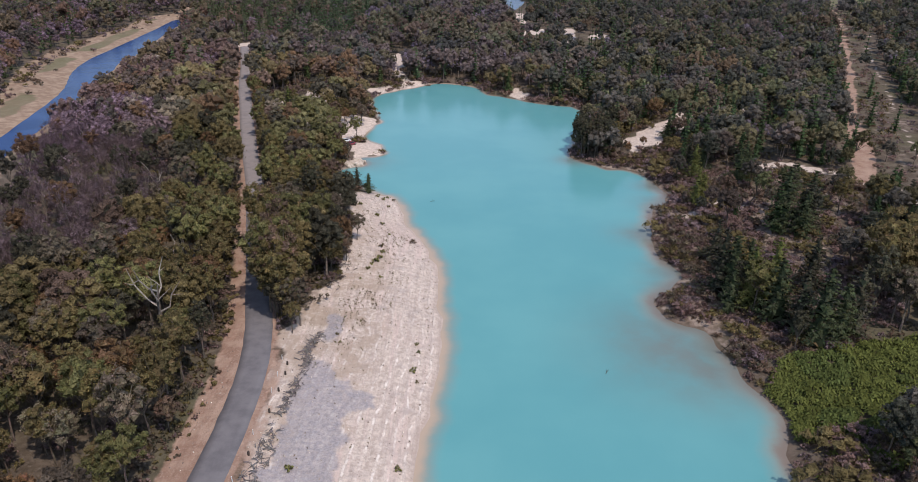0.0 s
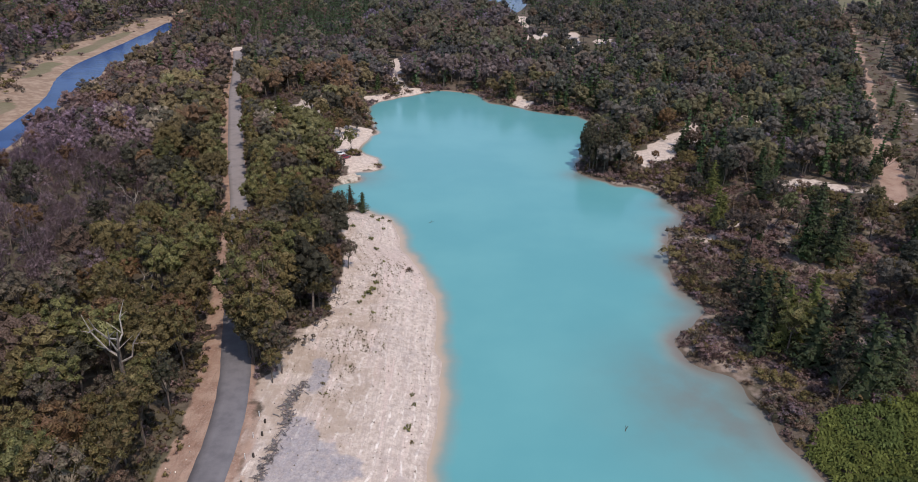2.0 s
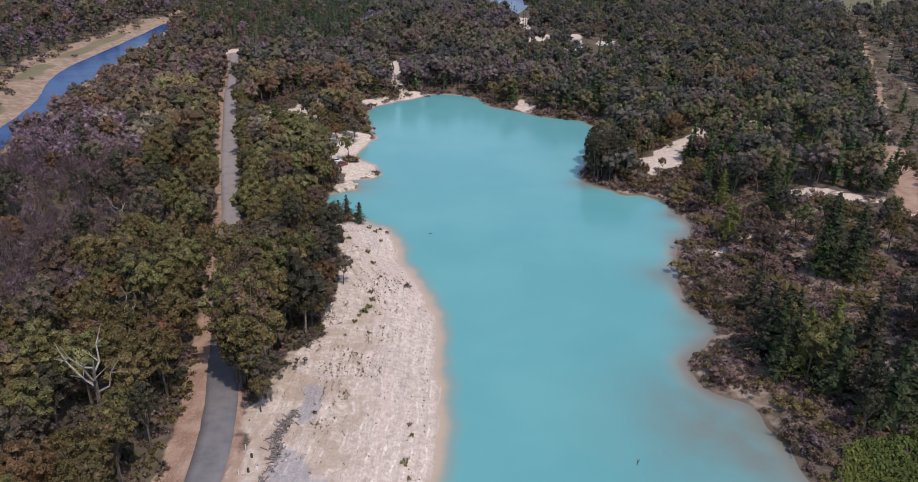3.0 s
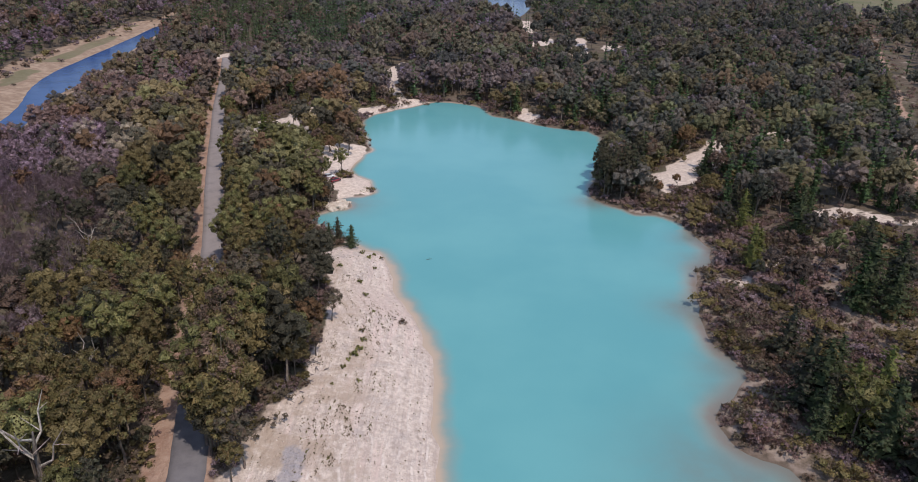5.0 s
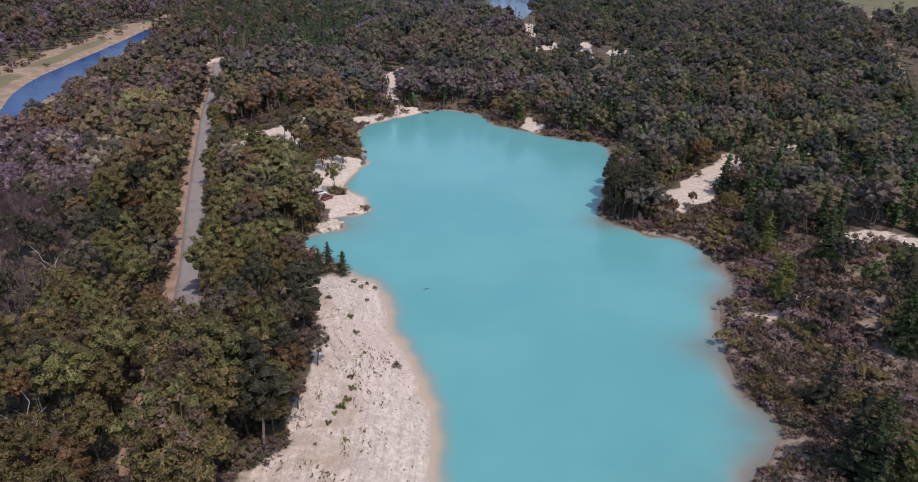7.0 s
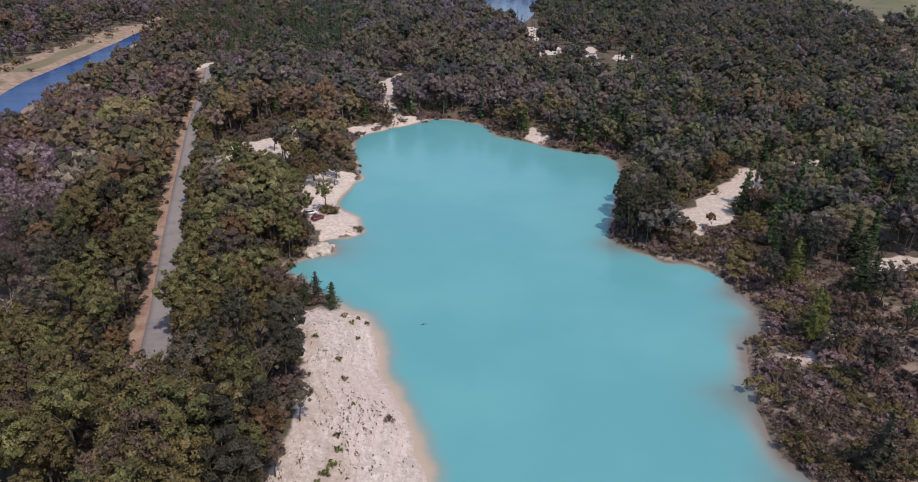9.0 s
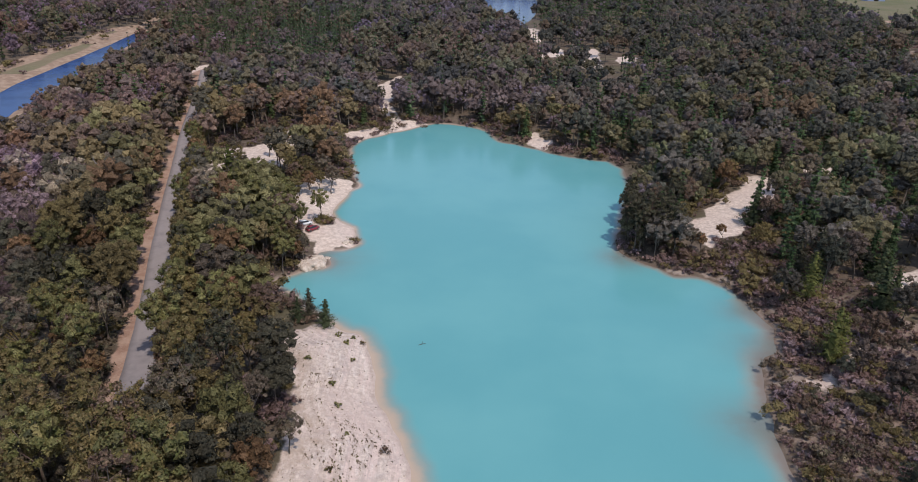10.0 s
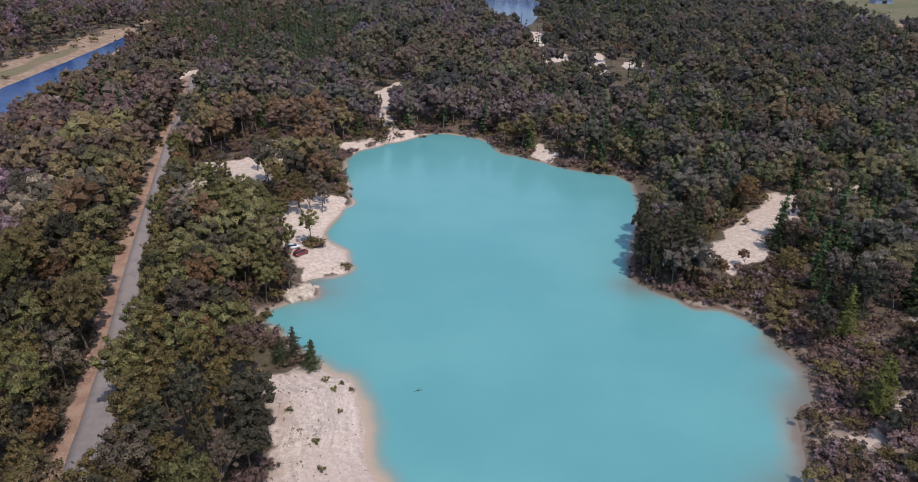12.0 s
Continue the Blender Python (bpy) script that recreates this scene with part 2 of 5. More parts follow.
alloy = make_paint("grey_alloy", (0.5, 0.5, 0.5), 0.35, 0.5, 0.9)
sheet_metal = make_paint("pale_sheet_metal_roof", (0.72, 0.74, 0.78), 0.45, 0.5, 0.2)
blue_wall = make_paint("blue_grey_sheet_wall", (0.22, 0.28, 0.42), 0.6)


def make_clay():
    g = Graph("pale_clay_rock")
    n, band = g.noise(1.6, 6, 0.65), g.noise(1.0, 5, 0.6, (2.5, 2.5, 0.4))
    c = g.mix(g.step(n, 0.35, 0.65), (0.42, 0.34, 0.27), (0.62, 0.53, 0.44))
    c = g.mix(g.step(band, 0.55, 0.7, 0.0, 0.6), c, (0.30, 0.235, 0.18))
    g.surface(c, 0.95, 0.1, normal=g.bump(g.math("ADD", n, band), 0.8, 0.25))
    return g.m


clay_rock = make_clay()

# ---- the plan, in metres (y runs up the lake, z = 0 is the lake's surface) ----
def spline(points, closed=False, n=5):
    p = np.array(points, float)
    q = np.vstack([p[-1:], p, p[:2]]) if closed else np.vstack([2 * p[:1] - p[1:2], p, 2 * p[-1:] - p[-2:-1]])
    out = []
    for i in range(len(q) - 3):
        a, b, c, d = q[i:i + 4]
        for s in np.arange(n) / n:
            out.append(0.5 * (2 * b + (c - a) * s + (2 * a - 5 * b + 4 * c - d) * s * s + (3 * b - a - 3 * c + d) * s ** 3))
    if not closed:
        out.append(p[-1])
    return np.array(out)


def line_distance(pts, line):
    """Distance of points to a polyline and the side (+: left of its run)."""
    best, side = np.full(len(pts), 1e9), np.zeros(len(pts))
    for a, b in zip(line[:-1], line[1:]):
        ab = b - a
        ap = pts - a
        t = np.clip((ap @ ab) / max(ab @ ab, 1e-9), 0, 1)
        d = np.hypot(*(ap - t[:, None] * ab).T)
        m = d < best
        best[m], side[m] = d[m], np.sign(ab[0] * ap[m, 1] - ab[1] * ap[m, 0])
    return best, side


def inside(pts, poly):
    x, y = pts.T
    c = np.zeros(len(pts), bool)
    for (x0, y0), (x1, y1) in zip(poly, np.roll(poly, -1, 0)):
        if y0 != y1:
            c ^= ((y0 > y) != (y1 > y)) & (x < (x1 - x0) * (y - y0) / (y1 - y0) + x0)
    return c


def signed(pts, poly):
    """Distance to a closed outline: negative inside."""
    d = line_distance(pts, np.vstack([poly, poly[:1]]))[0]
    return np.where(inside(pts, poly), -d, d)


def wobble(pts, scale, seed=0.0):
    return np.array([noise.noise((x * scale + seed, y * scale, seed)) for x, y in pts])


WEST_SHORE = [(-2, 5), (-6, 40), (-7, 65), (-6.2, 91), (-5.8, 100), (-3.8, 114), (-2.4, 131), (-4, 151), (-5.4, 170), (-9.3, 185),
              (-14.6, 199), (-19.5, 217), (-22, 223), (-27, 226), (-34, 232), (-42, 241), (-47, 249), (-43, 254), (-36.3, 257),
              (-36.5, 262), (-39.5, 266.5), (-34.5, 268.5), (-29.6, 271.5), (-30.5, 278), (-33.5, 284), (-40, 292), (-41, 302),
              (-38.7, 314), (-37.2, 322), (-42.3, 342), (-45.4, 355), (-45, 373), (-35, 388), (-26.4, 396), (-14.7, 408)]
EAST_SHORE = [(-4.5, 407.5), (8, 399.5), (14.7, 382), (23.7, 376), (36.3, 366), (46.5, 360), (57, 357), (59.7, 345), (58, 327), (50.8, 302),
              (46.5, 286), (43.9, 275), (45.8, 268), (51.7, 262), (56.3, 258), (63.5, 257), (68.2, 251), (70, 241), (71, 231), (69, 224),
              (64.5, 218), (61, 209), (57.6, 196.5), (56.2, 180), (60.2, 171), (57, 165), (51.8, 159), (47.4, 153), (51.3, 146),
              (57.2, 138.7), (58.9, 128), (60.4, 119), (61.8, 110.6), (60, 102), (58.2, 93), (60, 60), (52, 25), (30, 2)]
shore = spline(WEST_SHORE + EAST_SHORE, True, 6)
shore += np.c_[wobble(shore, 0.16), wobble(shore, 0.16, 9.0)] * 1.3
ROAD = spline([(-75, -180), (-62, -100), (-51, -30), (-44, 20), (-39.5, 60), (-38.1, 86), (-38.2, 104), (-39.4, 118.5), (-42.0, 132), (-44.5, 141), (-48.6, 156), (-52.4, 170), (-58.7, 192),
               (-63.1, 208), (-69.1, 228), (-77.6, 254), (-83.8, 274), (-91.5, 299), (-101, 331), (-112.5, 369), (-130, 433), (-146, 488), (-149, 498)], n=6)
ROAD_Z, ROAD_HALF = 4.5, 2.9
RIVER = spline([(-150, 150), (-176, 230), (-191, 296), (-201, 344), (-210, 376), (-227, 418), (-237, 460), (-242, 515), (-250, 600), (-256, 655),
                (-246, 660), (-238, 605), (-224, 525), (-215, 480), (-214, 450), (-207, 426), (-205, 405), (-197, 377), (-187, 335), (-180, 300), (-173, 262), (-162, 225), (-134, 150)], True, 4)
FAR_BANK = spline([(-262, 650), (-264, 709), (-266, 838), (-262, 900)], n=4)
FAR_LAKE = spline([(20, 770), (36, 742), (54, 775), (70, 860), (82, 980), (70, 1060), (30, 1060), (12, 950), (16, 850)], True, 4)
TRACK_RED = spline([(400, 800), (376, 765), (310, 610), (252, 482), (215, 400), (178, 322), (150, 256), (141, 236)], n=4)
TRACK_WHITE = spline([(330, 600), (300, 545), (268, 481), (209, 346), (179, 275), (168, 240), (160, 215)], n=4)
SANDS = [np.array(p, float) for p in (
    [(-160, 484), (-140, 484), (-140, 500), (-150, 512), (-162, 502)],
    [(-22, 229), (-30, 226.5), (-37, 222), (-38.5, 216), (-33.5, 204), (-30, 194), (-29, 182), (-28.5, 167), (-31, 151), (-35, 132), (-36.8, 126), (-35.2, 110), (-35, 85), (-40, 15), (0, 15), (6, 130), (0, 170), (-12, 205)],
    [(-90, 310), (-93, 346), (-82, 350), (-75, 336), (-73, 312)], [(-80, 326), (-79, 378), (-63, 376), (-62, 342), (-66, 318), (-54, 300), (-60, 294), (-74, 308)],
    [(-60, 308), (-52, 322), (-39, 324), (-36, 300), (-28, 271), (-40, 266), (-50, 279)],
    [(-52, 378), (-46, 387), (-36, 396), (-31, 402), (-40, 412), (-45, 430), (-47, 466), (-38, 492), (-31, 474), (-37, 428), (-30, 405), (-18, 408), (-12, 404), (-24, 394), (-44, 374)],
    [(36, 676), (48, 690), (57, 676), (52, 615), (40, 618)], [(75, 565), (82, 591), (88, 587), (80, 520), (69, 518)], [(94, 552), (103, 562), (109, 557), (104, 536), (92, 532)], [(46, 575), (64, 582), (62, 556), (45, 548)], [(-20, 573), (-11, 568), (-12, 540), (-19, 545)],
    [(66.5, 286), (66.5, 274), (69, 272), (76.5, 276.5), (87.5, 292), (102, 304), (111, 329), (100, 331), (90, 314), (77, 301)],
    [(100, 240), (103, 250), (118, 256), (131, 250), (142, 244), (144, 234), (134, 240), (119, 248), (108, 243)],
    [(137, 239), (143, 242), (147, 226), (152, 212), (163, 196), (156, 193), (147, 205), (140, 222)], [(120, 325), (134, 330), (136, 345), (122, 340)], [(25, 379), (29, 388), (36, 377), (33, 368)],
    [(-43, 255), (-36, 256), (-36, 263), (-41, 262)], [(66, 209), (72, 206.5), (87, 219), (86.5, 222), (72, 209.5), (66, 211.5)])]
SLATES = [[(-30, 76), (-29.5, 121), (-24.5, 120.5), (-22.5, 115), (-14.5, 111.5), (-13.5, 108.5), (-19.5, 105), (-18, 94), (-20, 76)], [(-28, 141), (-24, 139), (-24.5, 127), (-28, 129)]]
WEEDY = np.array([(-26, 127), (-26.5, 150), (-23, 168), (-21, 192), (-14, 190), (-14.5, 150), (-17.5, 130)], float)
CORRIDOR = np.array([(141, 240), (146, 250), (174, 322), (211, 400), (248, 482), (306, 612), (370, 766), (384, 762), (324, 612), (300, 556),
                     (278, 494), (246, 424), (220, 362), (198, 308), (184, 274), (172, 236), (164, 214), (152, 216)], float)
SCRUB_BANK = np.array([(47, 150), (56, 134), (66, 129), (84, 128), (100, 146), (104, 168), (118, 196), (134, 212), (142, 236), (112, 252), (92, 246), (84, 236), (72, 246), (64, 236), (60, 212), (54, 190)], float)
FERNS = np.array([(62, 103), (62.5, 117), (68, 125), (80, 129), (98, 131), (125, 134), (125, 104), (102, 110), (90, 108), (80, 105), (70, 102)], float)
FIELD = np.array([(296, 1070), (300, 985), (392, 905), (372, 800), (420, 790), (560, 900), (1000, 960), (1400, 1500), (300, 1500)], float)


def plan(pts):
    """Height of the ground and what covers it."""
    d, r = signed(pts, shore), signed(pts, RIVER)
    x, y = pts.T
    w = np.clip(d, 0, None)
    h = 4.6 * (1 - np.exp(-w / np.where(x < 0, 15.0, 21.0)))
    h += np.where(x > 0, 1, 0.15) * np.clip(w - 25, 0, 160) * 0.022
    h += (wobble(pts, 0.02) * 1.1 + wobble(pts, 0.11, 4.0) * 0.35) * np.clip(w / 25, 0, 1) + wobble(pts, 0.35, 2.0) * 0.04 * np.clip(w / 4, 0, 1)
    h = np.where(d < 0, np.maximum(d * 0.30, -5), h)
    h = np.where(r < 50, np.minimum(h, 1.0 + np.where(r < 0, np.maximum(r * 0.2, -2), 3.6 * (1 - np.exp(-np.clip(r, 0, None) / 22)))), h)
    f = signed(pts, FAR_LAKE)
    h = np.where(f < 30, np.minimum(h, 2.0 + np.clip(f * 0.15, -2.5, 4)), h)
    rd, side = line_distance(pts, ROAD)
    k = np.clip((11 - rd) / 5.5, 0, 1)
    k = k * k * (3 - 2 * k)
    h = h * (1 - k) + (ROAD_Z - 0.05 - 0.5 * np.clip((rd - 3.3) / 6, 0, 1)) * k
    soft = lambda v, e: np.clip(0.5 - v / e, 0, 1)
    sand = np.zeros(len(pts))
    ragged = 3.2 * wobble(pts, 0.13, 6.0) + 1.4 * wobble(pts, 0.4, 1.0) + np.where((x > 98) & (y < 252), 7.0 * wobble(pts, 0.17, 3.0) + 1.7, 0.0)
    for s in SANDS:
        sand = np.maximum(sand, soft(signed(pts, s) + ragged, 4.0))
    tw = line_distance(pts, TRACK_WHITE)[0]
    sand = np.maximum(sand, soft(tw - 0.9, 2.5) * (y < 620) * (0.75 + 0.5 * wobble(pts, 0.06, 17.0)))
    bank = soft(r - np.interp(y, [250, 380, 480, 650], [25, 27, 28, 22]), 6) * (r > -3) * (x < np.interp(y, [150, 330, 480, 800], [-160, -196, -228, -280]))
    narrow = soft(r - 6, 5) * (r > -3)
    tan = np.maximum(bank, narrow * 0.8)
    tan = np.maximum(tan, soft(line_distance(pts, FAR_BANK)[0] - 3.5, 4))
    tr = line_distance(pts, TRACK_RED)[0]
    gravel = np.maximum(soft(rd - np.where(side > 0, np.interp(y, [60, 100, 150, 200, 240, 252, 266, 330], [8.0, 8.2, 6.4, 5.2, 5.8, 7.0, 6.4, 5.4]), np.interp(y, [60, 120, 130], [6.6, 6.4, 4.6])), 2.2), soft(tr - 2.6 - 1.6 * (y < 300) - 1.5 * wobble(pts, 0.05, 19.0), 2.5)) * (d > 0)
    gravel *= np.where((side < 0) & (rd > 3) & (rd < 30), 0.55, 1)
    bare = np.maximum(soft(signed(pts, np.array([(68, 178), (66, 215), (78, 238), (102, 245), (108, 215), (86, 180)], float)), 12) * 0.62,
                      soft(np.minimum(tr, tw) - 5, 8) * 0.3 * (y < 640))
    grass = np.maximum(soft(signed(pts, FIELD), 12), 1.0 * soft(np.abs(r - 12) - 4.5, 4) * (bank > 0.5) * (wobble(pts, 0.03, 2.0) > 0.08))
    grass = np.maximum(grass, 0.75 * soft(np.hypot(x + 163, (y - 258) * 0.5) - 8, 6))
    grass = np.maximum(grass, 0.5 * soft(np.hypot(x + 35, y - 268) - 2, 5))
    corridor, scrub_bank = signed(pts, CORRIDOR), signed(pts, SCRUB_BANK)
    patchy = wobble(pts, 0.09, 31.0)
    bare = np.maximum(bare, soft(corridor - 1, 6) * (0.30 + 0.4 * patchy))
    bare = np.maximum(bare, soft(scrub_bank + 4, 8) * (0.54 + 0.5 * patchy))
    bare = np.maximum(bare, 0.54 * soft(d - 24, 10) * (x > 42) * (y < 262) * (y > 130) * (d > 0))
    slate = 0.9 * soft(np.minimum(*(signed(pts, np.array(q, float)) for q in SLATES)) + 1.2 * wobble(pts, 0.3, 13.0), 3.0)
    return dict(h=h, d=d, x=x, y=y, rise=np.clip(d, 0, 60), river=r, road=rd, side=side, sand=sand, gravel=gravel, grass=grass, tan=tan, slate=slate, bare=bare, far=f,
                track=np.minimum(tr, tw), field=signed(pts, FIELD), fern=signed(pts, FERNS), corridor=corridor, scrub_bank=scrub_bank)


def ground_at(pts):
    return plan(np.atleast_2d(np.array(pts, float)))["h"]


# ---- mesh helpers ----
def mesh_of(name, verts, faces, mats, index=None, smooth=False):
    me = bpy.data.meshes.new(name)
    me.from_pydata([tuple(v) for v in verts], [], [tuple(f) for f in faces])
    for m in mats:
        me.materials.append(m)
    if index is not None:
        me.polygons.foreach_set("material_index", np.array(index, np.int32))
    if smooth:
        me.polygons.foreach_set("use_smooth", np.ones(len(me.polygons), bool))
    me.update()
    return me


def soup(name, tris, tint, mats, index=None, face=None):
    """A mesh of loose triangles (n, 3, 3), each with its own tint."""
    n = len(tris)
    me = bpy.data.meshes.new(name)
    me.vertices.add(3 * n), me.loops.add(3 * n), me.polygons.add(n)
    me.vertices.foreach_set("co", np.ascontiguousarray(tris, np.float32).ravel())
    me.loops.foreach_set("vertex_index", np.arange(3 * n, dtype=np.int32))
    me.polygons.foreach_set("loop_start", np.arange(0, 3 * n, 3, dtype=np.int32))
    for m in mats:
        me.materials.append(m)
    if index is not None:
        me.polygons.foreach_set("material_index", np.ascontiguousarray(index, np.int32))
    a = me.attributes.new("tint", "FLOAT_COLOR", "FACE")
    a.data.foreach_set("color", np.ascontiguousarray(np.c_[tint, np.ones(n)], np.float32).ravel())
    if face is None:
        face = np.cross(tris[:, 1] - tris[:, 0], tris[:, 2] - tris[:, 0])
        face = face / (np.linalg.norm(face, axis=1, keepdims=True) + 1e-9)
    me.attributes.new("facing", "FLOAT_VECTOR", "FACE").data.foreach_set("vector", np.ascontiguousarray(face, np.float32).ravel())
    me.update(calc_edges=True)
    return me


def part(name, me, parent, label=""):
    ob = new(name, me)
    ob.parent = parent
    return tagged(ob, label)


def tube(points, radii, sides=5):
    """Triangles of a tapered, bent tube."""
    p, r = np.array(points, float), np.array(radii, float)
    rings = []
    for i in range(len(p)):
        d = p[min(i + 1, len(p) - 1)] - p[max(i - 1, 0)]
        d /= np.linalg.norm(d) + 1e-9
        u = np.cross(d, (0.3, 1, 0.1))
        u /= np.linalg.norm(u)
        v = np.cross(d, u)
        a = np.arange(sides) * 2 * np.pi / sides
        rings.append(p[i] + r[i] * (np.cos(a)[:, None] * u + np.sin(a)[:, None] * v))
    t = []
    for a, b in zip(rings[:-1], rings[1:]):
        for k in range(sides):
            m = (k + 1) % sides
            t += [(a[k], a[m], b[m]), (a[k], b[m], b[k])]
    e = rings[-1]
    t += [(e[0], e[k], e[k + 1]) for k in range(1, sides - 1)]
    return np.array(t)


def box_bm(bm, x0, x1, y0, y1, z0, z1):
    m = Matrix.Translation(((x0 + x1) / 2, (y0 + y1) / 2, (z0 + z1) / 2)) @ Matrix.Diagonal((x1 - x0, y1 - y0, z1 - z0, 1))
    return bmesh.ops.create_cube(bm, size=1, matrix=m)["verts"]


def bm_mesh(name, bm, mat, bevel=0.0):
    if bevel:
        bmesh.ops.bevel(bm, geom=bm.edges[:], offset=bevel, segments=1, affect="EDGES")
    me = bpy.data.meshes.new(name)
    bm.to_mesh(me)
    bm.free()
    me.materials.append(mat)
    return me


# ---- the large structure: ground, waters, road ----
def axis(*spans):
    out = []
    for a, b, s in spans:
        out += list(np.arange(a, b, s))
    return np.array(out + [spans[-1][1]], float)


gx = axis((-4600, -1200, 850), (-1200, -400, 80), (-400, -280, 12), (-280, -100, 5), (-100, -55, 2.5), (-55, 75, 1.5), (75, 160, 2.5), (160, 260, 3.4), (260, 400, 8), (400, 1200, 80), (1200, 4600, 850))
gy = axis((-4600, -600, 1000), (-600, 0, 60), (0, 80, 8), (80, 300, 1.5), (300, 430, 2.5), (430, 700, 6), (700, 1200, 20), (1200, 2000, 100), (2000, 4600, 650))
XX, YY = np.meshgrid(gx, gy)
gpts = np.c_[XX.ravel(), YY.ravel()]
cover = plan(gpts)
nx, ny = len(gx), len(gy)
ii = (np.arange(ny - 1)[:, None] * nx + np.arange(nx - 1)).ravel()
ground_me = mesh_of("ground", np.c_[gpts, cover["h"]].tolist(), np.c_[ii, ii + 1, ii + nx + 1, ii + nx].tolist(), [ground_cover], smooth=True)
for key in ("sand", "gravel", "grass", "slate", "bare", "tan", "rise"):
    ground_me.attributes.new(key, "FLOAT", "POINT").data.foreach_set("value", cover[key].astype(np.float32))
tagged(new("ground", ground_me), "pale sand banks and brown bush floor round a lake", "ground", kind="structure")


def water_sheet(name, outline, z, step, mat, label, grow=3.0):
    lo, hi = outline.min(0) - grow, outline.max(0) + grow
    ax, ay = np.arange(lo[0], hi[0] + step, step), np.arange(lo[1], hi[1] + step, step)
    X, Y = np.meshgrid(ax, ay)
    p = np.c_[X.ravel(), Y.ravel()]
    d = signed(p, outline)
    n = len(ax)
    q = (np.arange(len(ay) - 1)[:, None] * n + np.arange(n - 1)).ravel()
    quads = np.c_[q, q + 1, q + n + 1, q + n]
    quads = quads[(d[quads] < grow).any(1)]
    used = np.unique(quads)
    back = np.full(len(p), -1)
    back[used] = np.arange(len(used))
    me = mesh_of(name, np.c_[p[used], np.full(len(used), z)].tolist(), back[quads].tolist(), [mat])
    # depth of the shelf: gentle along the west bank, broad muddy shallows off the east bank
    x, y = p[used].T
    shelf = np.where(x < 10, np.where(y < 235, 6.5, 3.2), np.where((y > 90) & (y < 245), 7.5, 3.4))
    silt = np.zeros(len(x))
    for cx, cy, rad in ((51, 135, 12), (54, 126, 9), (57, 127, 7), (58, 172, 5), (55, 160, 5), (55, 196, 5), (67, 222, 5), (44, 268, 4), (-38, 262, 6), (69, 238, 4)):
        silt = np.maximum(silt, np.exp(-(((x - cx) ** 2 + (y - cy) ** 2) / (2.4 * rad * rad))))
    me.attributes.new("depth", "FLOAT", "POINT").data.foreach_set("value", (np.clip(-d[used] / shelf, -0.1, 3) * 1.6).astype(np.float32))
    me.attributes.new("silt", "FLOAT", "POINT").data.foreach_set("value", silt.astype(np.float32))
    return tagged(new(name, me), label, "water", kind="structure")


water_sheet("lake_water", shore, 0.0, 2.0, lake_water, "milky turquoise lake water with muddy shallow edges")
water_sheet("river_water", RIVER, 1.0, 6.0, river_water, "dark blue calm river water beside sandy banks", 5.0)
water_sheet("far_lake_water", FAR_LAKE, 2.0, 8.0, open_water, "bright blue water of a second lake", 5.0)


def road_strip():
    nrm = np.gradient(ROAD, axis=0)
    nrm = np.c_[-nrm[:, 1], nrm[:, 0]] / np.hypot(*nrm.T)[:, None]
    verts, faces = [], []
    prof = [(-1.0, -0.3), (-1.0, -0.035), (-0.5, 0.03), (0.0, 0.05), (0.5, 0.03), (1.0, -0.035), (1.0, -0.3)]
    for i, (c, n) in enumerate(zip(ROAD, nrm)):
        jl, jr = (noise.noise((i * 0.7, s, 0)) * 0.22 for s in (1.0, 7.0))
        for u, z in prof:
            w = ROAD_HALF + (jl if u < 0 else jr) * (abs(u) == 1)
            verts.append((*(c + n * w * u), ROAD_Z + z))
    k = len(prof)
    for i in range(len(ROAD) - 1):
        faces += [(i * k + j, i * k + j + 1, (i + 1) * k + j + 1, (i + 1) * k + j) for j in range(k - 1)]
    return mesh_of("road", verts, faces, [asphalt], smooth=True)


tagged(new("road", road_strip()), "grey worn asphalt country road with crumbling edges", "road", kind="structure")

# ---- trees and shrubs ----
rng = np.random.default_rng(5)
TINTS = dict(weed=(0.25, 0.27, 0.10), olive=(0.196, 0.178, 0.077), yellow=(0.212, 0.192, 0.078), grey=(0.172, 0.157, 0.105), brown=(0.207, 0.163, 0.11), dark=(0.10, 0.107, 0.066),
             rust=(0.23, 0.162, 0.08), mauve=(0.275, 0.228, 0.215), pine=(0.098, 0.134, 0.062), scrub=(0.268, 0.202, 0.166), fresh=(0.165, 0.195, 0.06), green=(0.19, 0.206, 0.08), cream=(0.275, 0.262, 0.165))
TINTS = {k: (1.045 * v[0], 0.94 * v[1], 1.07 * v[2]) for k, v in TINTS.items()}
BARK = np.array((0.15, 0.125, 0.105))


def unit(v):
    return v / (np.linalg.norm(v, axis=-1, keepdims=True) + 1e-9)


def leaves(centres, normals, size, r, loose=0.7):
    """One bent leaf clump, a triangle, at each centre."""
    n = len(centres)
    nn = unit(normals + r.normal(size=(n, 3)) * loose)
    a = unit(np.cross(nn, r.normal(size=(n, 3))))
    b = np.cross(nn, a)
    s = size * r.uniform(0.55, 1.45, (n, 1))
    return np.stack([centres + a * s * 0.66, centres - a * s * 0.44 + b * s * 0.54, centres - a * s * 0.38 - b * s * 0.56], 1)


